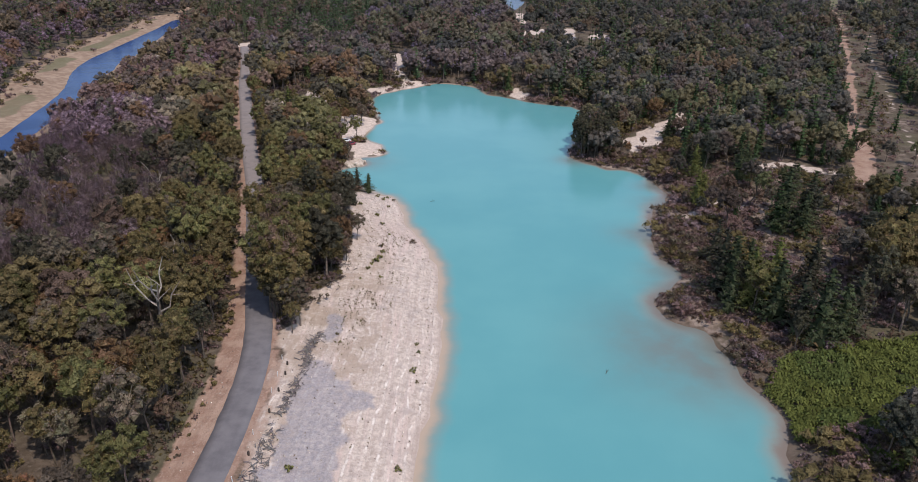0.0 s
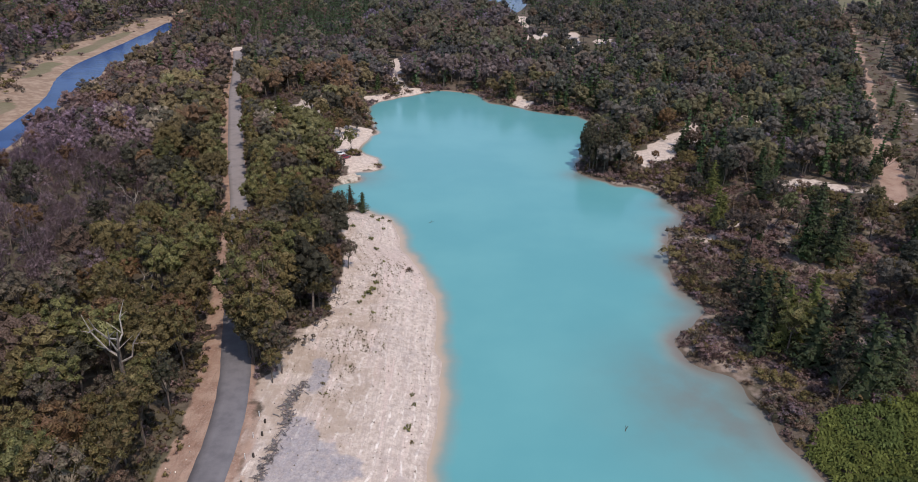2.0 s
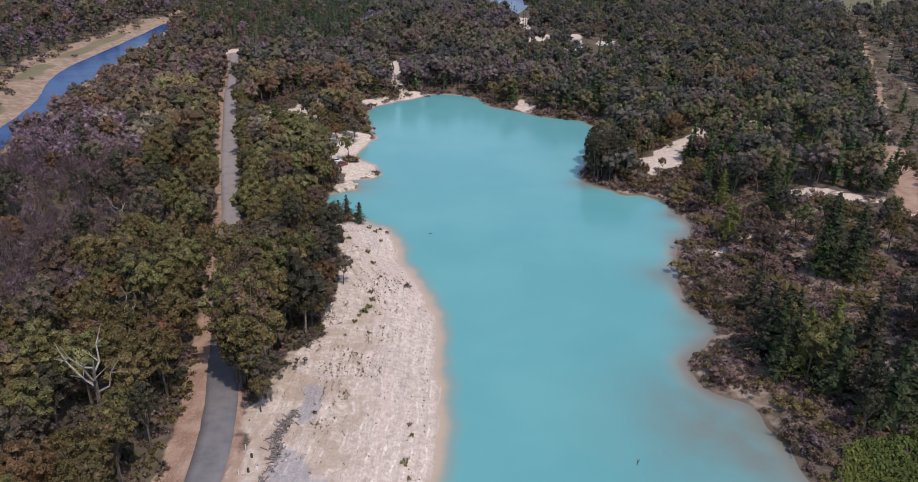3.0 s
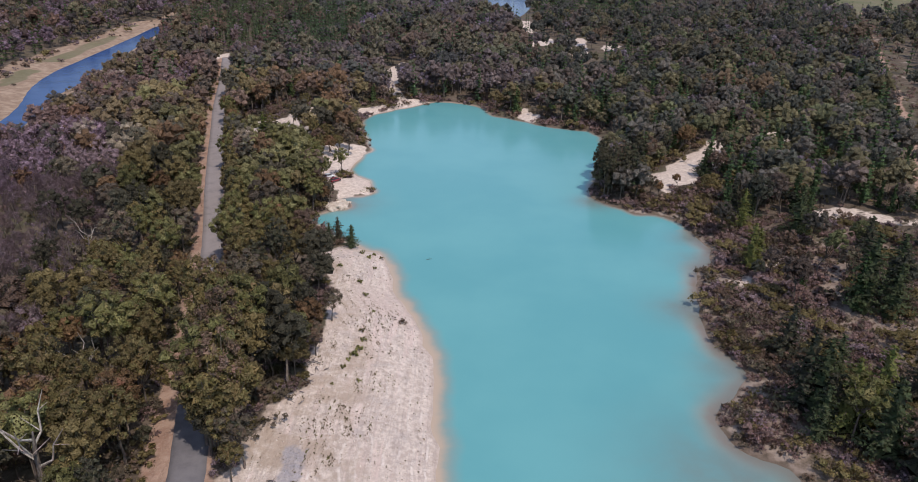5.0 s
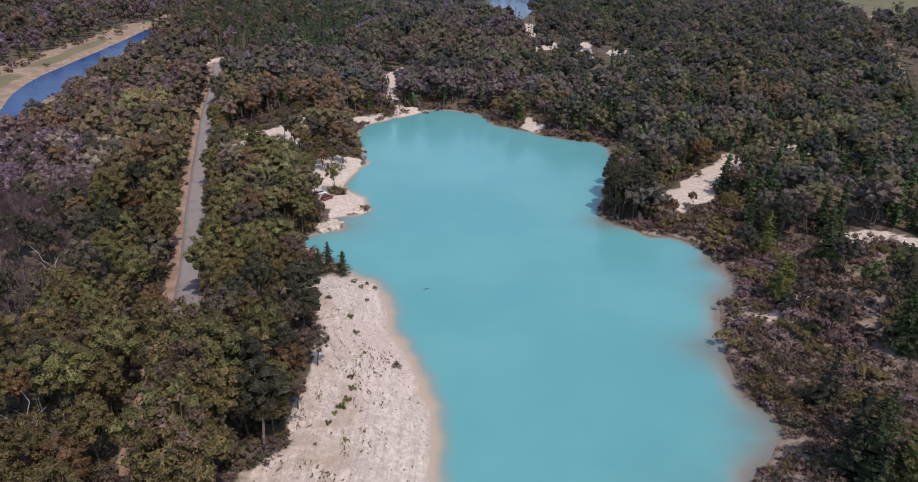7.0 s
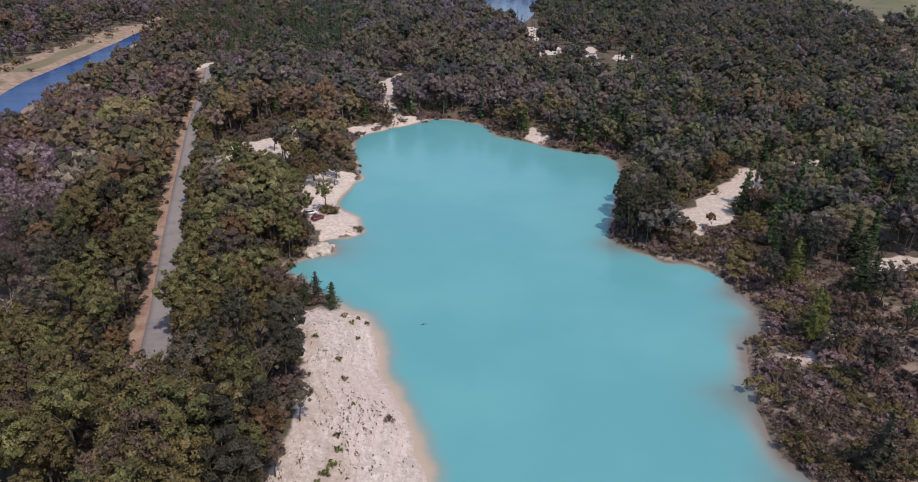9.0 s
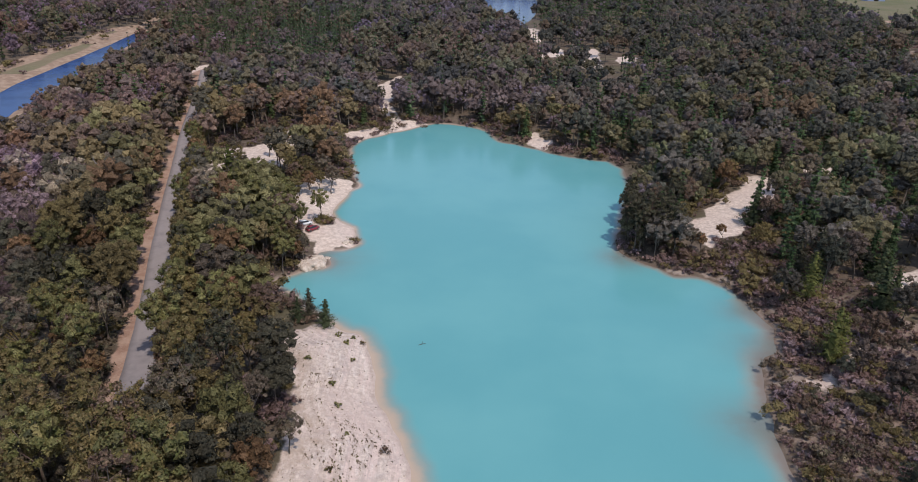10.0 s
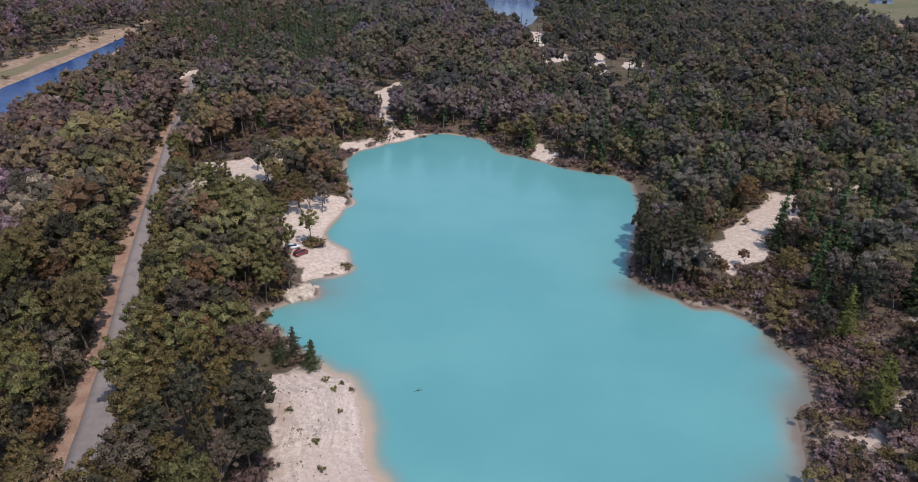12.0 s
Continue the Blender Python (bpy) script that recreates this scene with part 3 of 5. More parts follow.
OCTA = np.array([(1, 0, 0), (0, 1, 0), (-1, 0, 0), (0, -1, 0), (0, 0, 1), (0, 0, -1)], float)
OCTA_FACES = np.array([(0, 1, 4), (1, 2, 4), (2, 3, 4), (3, 0, 4), (1, 0, 5), (2, 1, 5), (3, 2, 5), (0, 3, 5)])


def heart(c, rad, flat, r):
    """The dense, uneven heart of a tuft of foliage."""
    spin = np.array(Matrix.Rotation(r.uniform(0, 6.28), 3, r.normal(size=3)))
    v = OCTA @ spin.T * r.uniform(0.8, 1.2, (6, 1))
    return (c + v * rad * np.array((1, 1, flat)))[OCTA_FACES]


def lie_of(tris):
    """The upper normal of each triangle."""
    f = unit(np.cross(tris[:, 1] - tris[:, 0], tris[:, 2] - tris[:, 0]))
    return f * np.where(f[:, 2:] < -0.5, -1.0, 1.0)


def tuft(c, rad, flat, n, size, r, core=0.62, hollow=0.5):
    """A tuft of foliage round c: leaf clumps over a small heart. Triangles and the way each faces."""
    v = unit(r.normal(size=(n, 3)) + np.array((0, 0, 0.45)))
    q = v * (hollow + (1 - hollow) * r.random((n, 1)) ** 0.6) * (1 + 0.22 * r.normal(size=(n, 1)))
    t = [leaves(c + q * rad * np.array((1, 1, flat)), v + np.array((0, 0, 0.3)), size, r)]
    if core:
        t.append(heart(c, rad * core, flat, r))
    t = np.concatenate(t)
    out = unit(t.mean(1) - c + np.array((0, 0, 0.15 * rad)))
    return t, unit(0.7 * lie_of(t) + 0.65 * out + np.array((0, 0, 0.08)))


def twigs(c, base, rad, n, thick, r):
    """Thin bare twigs that rise and spread through a tuft."""
    v = unit(r.normal(size=(n, 3)) * np.array((0.8, 0.8, 0.45)) + unit(c - base) * 0.6 + np.array((0, 0, 0.55)))
    root = c - v * rad * r.uniform(0.3, 1.0, (n, 1)) + r.normal(size=(n, 3)) * rad * 0.25
    tip = root + v * rad * r.uniform(0.9, 2.0, (n, 1))
    side = unit(np.cross(v, r.normal(size=(n, 3)))) * thick * r.uniform(0.5, 1.4, (n, 1))
    t = np.stack([root - side, root + side, tip], 1)
    return t, unit(unit(np.cross(side, v)) * 0.5 + np.array((0, 0, 0.6)) + 0.4 * r.normal(size=(n, 3)))


def eucalypt(seed, tall, wide, tufts, n, size, sides=5, limbs=True, core=0.62, bare=0.0, deep=0.85, low=0.4):
    """A gum tree: tufts of leaves at the limbs' ends over a broken, domed crown; bare: the share of the crown that has lost its leaves."""
    r = np.random.default_rng(seed)
    lean = r.normal(size=2) * 0.05 * tall
    fork = np.array((*lean * 0.5, tall * r.uniform(0.34, 0.46)))
    stem = [(0, 0, -0.6), (0.1, 0, 0.15 * tall), (*lean * 0.3, 0.28 * tall), fork]
    wood = [tube(stem if limbs else stem[::3], np.array((0.034, 0.024, 0.02, 0.016) if limbs else (0.03, 0.016)) * tall * 0.62, sides)]
    crown, lies = [], []
    lobes = unit(r.normal(size=(4, 3)))
    mid = np.array((*lean, tall * (low + 1) / 2))
    half = np.array((wide, wide, tall * (1 - low) / 2))
    if bare < 0.3:
        t = heart(mid, wide * 0.62, half[2] / wide, r)
        crown.append(t), lies.append(lie_of(t))
    for i in range(tufts):
        a = i * 2.4 + r.uniform(-0.4, 0.4)
        up = 1 - 1.55 * ((i + 0.5) / tufts) ** 0.9
        ring = np.sqrt(max(0.0, 1 - up * up))
        d = np.array((np.cos(a) * ring, np.sin(a) * ring, up))
        lump = 0.82 + 0.3 * np.max(lobes @ d) * r.uniform(0.5, 1.0)
        c = mid + d * half * lump * r.uniform(0.74, 0.96)
        rad = wide * r.uniform(0.24, 0.37) * np.sqrt(24.0 / tufts)
        if r.random() < bare:
            t, f = twigs(c, fork, rad * 1.3, max(6, int(n * 0.8)), 0.03 + size * 0.1, r)
        else:
            t, f = tuft(c, rad, deep, n, size, r, core)
        crown.append(t), lies.append(unit(f + 0.55 * unit((t.mean(1) - mid) / half + np.array((0, 0, 0.25)))))
        if limbs and i % (2 if bare > 0.3 else 4) == 0:
            bend = fork * 0.45 + c * 0.55 - np.array((0, 0, 0.02 * tall))
            wood.append(tube([fork - np.array((0, 0, 0.06 * tall)), bend, c], np.array((0.011, 0.007, 0.003)) * tall * 0.75, max(3, sides - 2)))
    return np.concatenate(crown), np.concatenate(wood), np.concatenate(lies)


def conifer(seed, tall, wide, n, size, sides=5, whorls=15):
    """A pine: a straight stem with whorls of rising, feathery branches, ragged towards the top."""
    r = np.random.default_rng(seed)
    wood = [tube([(0, 0, -0.5), (0, 0, tall * 0.5), (0, 0, tall * 0.97)], np.array((0.016, 0.01, 0.003)) * tall, sides)]
    crown, lies = [], []
    for i in range(whorls):
        z = 0.1 + 0.87 * i / (whorls - 1)
        reach = wide * (1 - z) ** 0.8 * r.uniform(0.7, 1.15) + 0.07 * wide
        t = heart(np.array((0, 0, z * tall)), reach * 0.42 + 0.1, 1.1, r)
        crown.append(t), lies.append(lie_of(t))
        arms = 6 if z < 0.6 else 4
        for j in range(arms):
            if r.random() < 0.12:
                continue
            a = j * 2 * np.pi / arms + i * 1.1 + r.uniform(-0.35, 0.35)
            l = reach * r.uniform(0.6, 1.25)
            m = max(2, int(n / (whorls * arms) * (0.45 + 1.1 * (1 - z))))
            s = r.random((m, 1)) ** 0.75
            d = np.array((np.cos(a), np.sin(a), 0.3))
            c = np.array((0, 0, z * tall)) + d * l * s + r.normal(size=(m, 3)) * np.array((1, 1, 0.45)) * 0.07 * l * (0.6 + s)
            c[:, 2] -= (s[:, 0] ** 2) * l * 0.16
            t = leaves(c, np.array((d[0] * 0.5, d[1] * 0.5, 0.8)) + np.zeros((m, 3)), size, r, 0.55)
            crown.append(t), lies.append(unit(0.6 * lie_of(t) + np.array((d[0] * 0.6, d[1] * 0.6, 0.35))))
            if i % 2 == 0 and sides > 4:
                wood.append(tube([(0, 0, z * tall), tuple(np.array((0, 0, z * tall)) + d * l * 0.8)], (0.005 * tall, 0.002 * tall), 3))
    return np.concatenate(crown), np.concatenate(wood), np.concatenate(lies)


def bush(seed, wide, tall, n, size, tufts=7, core=0.0, bare=0.25, stems=False):
    """A shrub of several tufts on thin stems, partly bare."""
    r = np.random.default_rng(seed)
    crown, wood, lies = [], [], []
    for i in range(tufts):
        a, k = i * 2.4, np.sqrt((i + 0.3) / tufts) * 0.78
        c = np.array((np.cos(a) * wide * k, np.sin(a) * wide * k, tall * r.uniform(0.3, 0.7) * (1.1 - 0.4 * k)))
        rad = wide * r.uniform(0.26, 0.44)
        if r.random() < bare:
            t, f = twigs(c, np.zeros(3), rad, n // tufts, 0.02 + 0.1 * size, r)
        else:
            t, f = tuft(c, rad, tall / wide * 0.8, n // tufts, size, r, core, 0.4)
        crown.append(t), lies.append(f)
        if stems or i == 0:
            wood.append(tube([(0, 0, -0.2), tuple(c)], (0.06, 0.02), 3))
    return np.concatenate(crown), np.concatenate(wood), np.concatenate(lies)


def tinted(n, colour, r, spread=0.16):
    return np.array(colour) * (1 + spread * r.normal(size=(n, 1))).clip(0.5, 1.6) * (1 + 0.05 * r.normal(size=(n, 3)))


def plant_kind(name, kind, shapes, tints, label, category, group, leaf):
    """Meshes of one kind of tree or shrub, to be set out by set_plant()."""
    made = []
    for i, (crown, wood, lies) in enumerate(shapes):
        r = np.random.default_rng(100 + i)
        c = TINTS[tints[i % len(tints)]]
        made.append((soup("crown", crown, tinted(len(crown), c, r, 0.24), [leaf], face=lies),
                     soup("trunk", wood, tinted(len(wood), BARK * (0.7 + 0.6 * r.random()), r, 0.1), [bark])))
    return dict(name=name, meshes=made, label=label, category=category, group=group, first={}, stem="trunk" if kind == "tree" else "stems")


def set_plant(kind, which, x, y, z, turn, size, label=""):
    m = pose(x, y, z, 0, 0, turn)
    if which not in kind["first"]:
        root = tagged(new(kind["name"]), kind["label"], kind["category"], kind["group"])
        part("crown", kind["meshes"][which][0], root)
        part(kind["stem"], kind["meshes"][which][1], root)
        root.matrix_basis = m
        kind["first"][which] = root
    else:
        root = copy_thing(kind["first"][which], m)
    root.scale = (size, size, size)
    if label:
        root["label"] = label
    return root


def free_ground(c, margin=2.5):
    """Where woodland may stand."""
    sand = c["sand"] < 0.25
    ok = (c["d"] > margin + 1.0) & sand & (c["tan"] < 0.6) & (c["grass"] < 0.5) & (c["field"] > 4) & (c["far"] > 3) & (c["fern"] > 1)
    ok &= c["road"] > np.where(c["side"] > 0, np.interp(c["y"], [130, 165], [9.5, 5.6]), np.interp(c["y"], [128, 145, 174, 184, 192, 260, 330], [4.9, 3.9, 3.9, 4.2, 5.4, 5.4, 4.8]))
    far_side = c["x"] < np.interp(c["y"], [150, 330, 480, 800], [-160, -196, -228, -280])
    return ok & (c["river"] > np.where(far_side, 6.0, np.interp(c["y"], [230, 275, 300, 350, 420, 520, 590, 640], [15, 13, 10, 13, 19, 20, 15, 8]))) & (c["track"] > 4)


# where woodland trees stand, on a jittered grid that widens with the distance
spots = []
for y0, y1, gap in ((-90, 68, 8.0), (68, 160, 4.8), (160, 250, 5.2), (250, 430, 5.2), (430, 700, 6.4), (700, 1120, 9.0)):
    half = 0.62 * y1 + 40
    X, Y = np.meshgrid(np.arange(-half, half, gap), np.arange(y0, y1, gap))
    p = np.c_[X.ravel(), Y.ravel()]
    p = p + rng.uniform(-0.46, 0.46, p.shape) * gap
    p = p[np.abs(p[:, 0]) < np.where(p[:, 1] < 68, 110, 0.61 * p[:, 1] + 36)]
    spots.append(np.c_[p, np.full(len(p), gap)])
spots = np.concatenate(spots)
cov = plan(spots[:, :2])
x, y = spots[:, 0], spots[:, 1]
keep = free_ground(cov)
open_r = cov["bare"]
thin = rng.random(len(spots))
keep &= thin > 0.8 * np.clip(open_r * 1.5, 0, 1) * (x > 0)
keep &= ~((x > 50) & (cov["d"] < 15) & (y < 262) & (thin < 0.8))       # low scrub along the east bank
keep &= ~((x < -18) & (y > 215) & (y < 262) & (cov["d"] < 7.5))
keep &= ~((cov["scrub_bank"] < 2) & (thin < 0.94))
keep &= ~((cov["corridor"] < 1) & (thin < 0.93))
keep &= ~((x > 57) & (x < 93) & (y > 450) & (y < 594) & (thin < 0.66))     # sandy clearings beyond the lake
keep &= ~((x > 82) & (x < 114) & (y > 480) & (y < 566) & (thin < 0.45))
keep &= ~((x > 38) & (x < 66) & (y > 500) & (y < 582) & (thin < 0.6))
keep &= ~((x > 30) & (x < 60) & (y > 585) & (y < 690) & (thin < 0.66))
keep &= ~((x > 16) & (x < 66) & (y > 690) & (y < 800))                    # the second lake's near shore
west_open = signed(spots[:, :2], np.array([(-96, 304), (-97, 352), (-80, 384), (-60, 380), (-60, 330), (-50, 300), (-58, 290), (-68, 300), (-82, 296)], float))
keep &= ~((west_open < 0) & (thin < 0.86))                                # sandy ground behind the beach
keep &= np.hypot(x + 58.5, (y - 121) * 0.8) > 2.6
keep &= np.hypot(x + 93, (y - 206) * 0.75) > 9                             # low wattle among the trees
keep &= ~((x > 59) & (x < 84) & (y > 252) & (y < 287))
keep &= ~((x > 84) & (x < 92) & (y > 270) & (y < 292))
keep &= thin > 0.08 + 0.25 * (wobble(spots[:, :2], 0.03, 3.0) > 0.25)
spots, zs = spots[keep], cov["h"][keep]
x, y, gap = spots.T
patch = wobble(spots[:, :2], 0.022, 11.0) + 0.35 * wobble(spots[:, :2], 0.09, 5.0)
roll = rng.random(len(spots))
names = np.array(["olive", "yellow", "grey", "brown", "dark", "rust", "mauve", "pine", "cream", "green"])
code = np.where(roll < 0.34, 0, np.where(roll < 0.46, 1, np.where(roll < 0.68, 2, np.where(roll < 0.86, 3, np.where(roll < 0.94, 4, np.where(roll < 0.985, 5, 8))))))
code = np.where((patch > 0.22) & (roll < 0.75), np.where((roll < 0.3) & (y > 260), 6, 3), code)
code = np.where((patch < -0.25) & (roll < 0.6), np.where(roll < 0.3, 1, 0), code)
by_river = (x < -120) & (signed(spots[:, :2], RIVER) > 30) & (x < np.interp(y, [150, 330, 480, 800], [-160, -196, -228, -280]))
thicket = np.minimum(np.hypot(x + 122, (y - 190) * 0.8), np.hypot(x + 130, (y - 250) * 0.7)) + 12 * wobble(spots[:, :2], 0.06, 8.0)
code = np.where((by_river & (roll < 0.92)) | ((thicket < 42) & (roll < 0.85)), 6, code)
stand = wobble(spots[:, :2], 0.016, 21.0) + 0.5 * wobble(spots[:, :2], 0.045, 23.0)
code = np.where((y > 380) & (stand > 0.3) & (roll < 0.7), np.where(roll < 0.35, 5, 1), code)
code = np.where((y > 380) & (stand < -0.28) & (roll < 0.7), np.where(roll < 0.4, 6, 3), code)
code = np.where((y > 380) & (np.abs(stand) < 0.12) & (roll < 0.75), np.where(roll < 0.3, 4, 0), code)
code = np.where((x < -42) & (y < 158) & (code != 8) & (thicket > 42) | ((x < 0) & (x > -0.3 * y - 30) & (y < 330) & (roll < 0.85)), np.where(roll < 0.42, 0, np.where(roll < 0.62, 1, np.where(roll < 0.70, 4, np.where(roll < 0.80, 2, np.where(roll < 0.90, 3, 5))))), code)
code = np.where((x > 35) & (code < 4) & (roll * 1000 % 1 < 0.45), np.where(roll * 100 % 1 < 0.4, 2, 4), code)
code = np.where((roll > np.where((x > 80) & (y > 180) & (y < 320), 0.6, np.where((x > 55) & (y < 260), 0.89, np.where(x > 40, 0.78, 0.83)))) & ((x > 40) | (y > 380)), 7, code)
pinewood = np.minimum(signed(spots[:, :2], np.array([(-264, 773), (-211, 609), (-143, 490), (-84, 495), (-76, 600), (-70, 768)], float)), signed(spots[:, :2], np.array([(30, 770), (80, 690), (150, 680), (200, 900)], float)))
code = np.where((pinewood < 14 * wobble(spots[:, :2], 0.03, 4.0)) & (roll * 100 % 1 < 0.78), 7, code)
code = np.where(np.hypot(x + 72, (y - 632) * 0.5) < 13, 6, code)
code = np.where((np.hypot(x + 22, (y - 545) * 0.5) < 26) & (roll * 100 % 1 < 0.6), np.where(roll < 0.5, 5, 1), code)
other = roll * 10 % 1
code = np.where((code < 3) & (other < np.where((x < -40) & (x > -95) & (y > 235) & (y < 330), 0.75, np.where(y > 380, 0.1, 0.14))), 9, code)
size = rng.uniform(0.62, 1.16, len(spots)) * np.where((cov["side"][keep] < 0) & (cov["road"][keep] < 10) & (y > 136) & (y < 178), 1.2, 1.0) * np.where(x > 40, 0.92, 1.0) * np.where(code == 6, 0.85, 1.0) * np.where((x > -240) & (x < -120) & (y > 300), np.interp(cov["river"][keep], [8, 34], [0.68, 1.0]), 1.0) * np.where((x > 55) & (x < 105) & (y < 245), 0.95, 1.0)
turn = rng.uniform(0, 360, len(spots))
near = np.zeros(len(spots), bool)
by_path = np.min([np.hypot(x - a, y - b) for a, b in ((-55, 100), (-62, 150), (-62, 200), (80, 150))], 0)
near[np.argsort(by_path)[:150]] = True

# the nearest trees, each a thing of its own
gum_tints = ["olive", "grey", "yellow", "brown", "olive", "dark", "rust", "mauve", "grey", "olive", "brown", "yellow", "cream", "green"]
gums = plant_kind("eucalypt_tree", "tree", [eucalypt(20 + i, 11.0 + 5.5 * ((i * 0.37) % 1), 2.6 + 1.5 * ((i * 0.61) % 1), 26 + i % 6, 50, 0.25, 5, core=0.84, bare=0.6 if gum_tints[i] == "mauve" else 0.04) for i in range(14)], gum_tints,
                  "gum tree with a broken olive crown and dark trunk", "tree", "trees of the woodland", leafage)
pines = plant_kind("pine_tree", "tree", [conifer(50 + i, 11.5 + 1.6 * i, 4.0 + 0.4 * i, 3400, 0.32, 5, 16) for i in range(4)], ["pine", "dark", "pine", "fresh"],
                   "dark green pine with ragged whorls of branches", "tree", "pines of the woodland", foliage)
by_tint = {n: [i for i, t in enumerate(gum_tints) if t == n] for n in names}
words = dict(olive="gum tree with a broken olive-green crown in woodland", yellow="gum tree with yellow-green clumped foliage in woodland",
             grey="gum tree with dull grey-green leaves in woodland", brown="dry gum tree with brownish thin crown in woodland",
             dark="gum tree with a dense dark green crown", rust="gum tree with rust-brown dying foliage", mauve="half-bare gum tree with grey-mauve twiggy crown",
             cream="gum tree in pale cream flower", green="gum tree with a fresh green rounded crown")
for i in np.flatnonzero(near):
    n = names[code[i]]
    if n == "pine":
        set_plant(pines, int(roll[i] * 997) % 4, x[i], y[i], zs[i], turn[i], size[i])
    else:
        opts = by_tint[n]
        set_plant(gums, opts[int(roll[i] * 9973) % len(opts)], x[i], y[i], zs[i], turn[i], size[i], words[n])


def woodland(name, mask, shapes, bare_shapes, pine_shapes, label, leaf, dry=0.0, pale=1.0, rough=0.22):
    """All the farther trees of a stretch, joined; dry and pale paint haze into the tint."""
    tri, tin, idx, lies = [], [], [], []
    r = np.random.default_rng(77)
    which = r.integers(0, 1000, len(x))
    for group, sel in ((shapes, mask & (code != 7) & (code != 6)), (bare_shapes, mask & (code == 6)), (pine_shapes, mask & (code == 7))):
        for k, (crown, wood, face) in enumerate(group):
            at = np.flatnonzero(sel & (which % len(group) == k))
            if not len(at):
                continue
            both = np.concatenate([crown, wood])
            a = np.radians(turn[at])
            c, s = np.cos(a)[:, None, None], np.sin(a)[:, None, None]
            sc = size[at][:, None, None]
            X, Y, Z = (both[None, :, :, j] for j in range(3))
            t = np.stack([(X * c - Y * s) * sc + x[at][:, None, None], (X * s + Y * c) * sc + y[at][:, None, None], Z * sc + zs[at][:, None, None]], -1)
            f = np.concatenate([face, lie_of(wood)])
            c, s = c[:, :, 0], s[:, :, 0]
            lies.append(np.stack([f[:, 0] * c - f[:, 1] * s, f[:, 0] * s + f[:, 1] * c, f[:, 2] + 0 * c], -1).reshape(-1, 3))
            base = np.array([TINTS[names[q]] for q in code[at]]) * r.uniform(0.72, 1.26, (len(at), 1))
            # dry greys the tint to imitate distance haze; pines take less of it
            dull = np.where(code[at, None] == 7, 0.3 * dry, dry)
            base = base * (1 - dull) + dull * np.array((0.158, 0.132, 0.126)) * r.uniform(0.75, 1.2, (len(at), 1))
            # haze put into the colour: pale lightens, trees beyond y = 400 turn bluer
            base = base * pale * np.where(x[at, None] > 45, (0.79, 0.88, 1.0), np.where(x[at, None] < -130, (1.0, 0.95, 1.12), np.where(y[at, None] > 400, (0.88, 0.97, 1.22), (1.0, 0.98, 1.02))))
            base = base * np.where(code[at, None] == 7, (0.92, 1.08, 0.84), (1.0, 1.0, 1.0))
            ft = base[:, None, :] * (1 + rough * r.normal(size=(len(at), len(crown), 1))).clip(0.45, 1.7)
            wt = BARK * r.uniform(0.7, 1.6, (len(at), 1, 1)) * np.ones((1, len(wood), 3))
            tri.append(t.reshape(-1, 3, 3)), tin.append(np.concatenate([ft, wt], 1).reshape(-1, 3))
            idx.append(np.tile(np.r_[np.zeros(len(crown)), np.ones(len(wood))], len(at)))
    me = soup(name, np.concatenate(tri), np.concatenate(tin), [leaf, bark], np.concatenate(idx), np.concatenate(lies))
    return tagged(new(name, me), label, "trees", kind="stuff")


def stand_of(seed, count, grow, tufts, n, leaf_size, core, limbs=False, bare=0.0, deep=0.85):
    """Gum trees of different height and spread for one stretch of woodland."""
    return [eucalypt(seed + i, 11.0 + 5.5 * ((i * 0.37) % 1), (2.7 + 1.4 * ((i * 0.61) % 1)) * grow, tufts + i % 4, n, leaf_size, 3, limbs, core, bare, deep) for i in range(count)]


rest = ~near
woodland("woodland_trees", rest & (y >= 68) & (y < 255), stand_of(120, 10, 1.15, 24, 34, 0.33, 0.88, True), stand_of(140, 5, 1.0, 22, 30, 0.36, 0.5, True, 0.7), [conifer(150 + i, 12 + 2 * i, 2.9, 900, 0.62, 4) for i in range(3)],
         "dense olive and brown gum woodland", leafage)
# stretches with painted haze: the tint greys more the farther they stand
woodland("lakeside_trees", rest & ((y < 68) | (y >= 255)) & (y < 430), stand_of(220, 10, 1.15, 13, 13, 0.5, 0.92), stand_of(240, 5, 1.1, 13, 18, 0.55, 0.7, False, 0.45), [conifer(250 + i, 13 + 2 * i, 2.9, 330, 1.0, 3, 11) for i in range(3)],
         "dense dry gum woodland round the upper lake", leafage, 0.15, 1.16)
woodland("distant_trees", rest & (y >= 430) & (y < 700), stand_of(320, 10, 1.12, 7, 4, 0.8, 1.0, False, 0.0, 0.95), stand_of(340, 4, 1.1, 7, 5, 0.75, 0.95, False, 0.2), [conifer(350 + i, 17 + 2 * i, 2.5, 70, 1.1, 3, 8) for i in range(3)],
         "far gum woodland, grey-green with haze in its tints", far_foliage, 0.3, 1.42, 0.14)
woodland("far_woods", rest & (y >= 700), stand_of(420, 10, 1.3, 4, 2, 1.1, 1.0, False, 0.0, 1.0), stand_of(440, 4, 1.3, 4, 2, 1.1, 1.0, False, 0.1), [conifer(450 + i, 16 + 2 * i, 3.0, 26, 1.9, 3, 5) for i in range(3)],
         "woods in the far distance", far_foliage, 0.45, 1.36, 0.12)

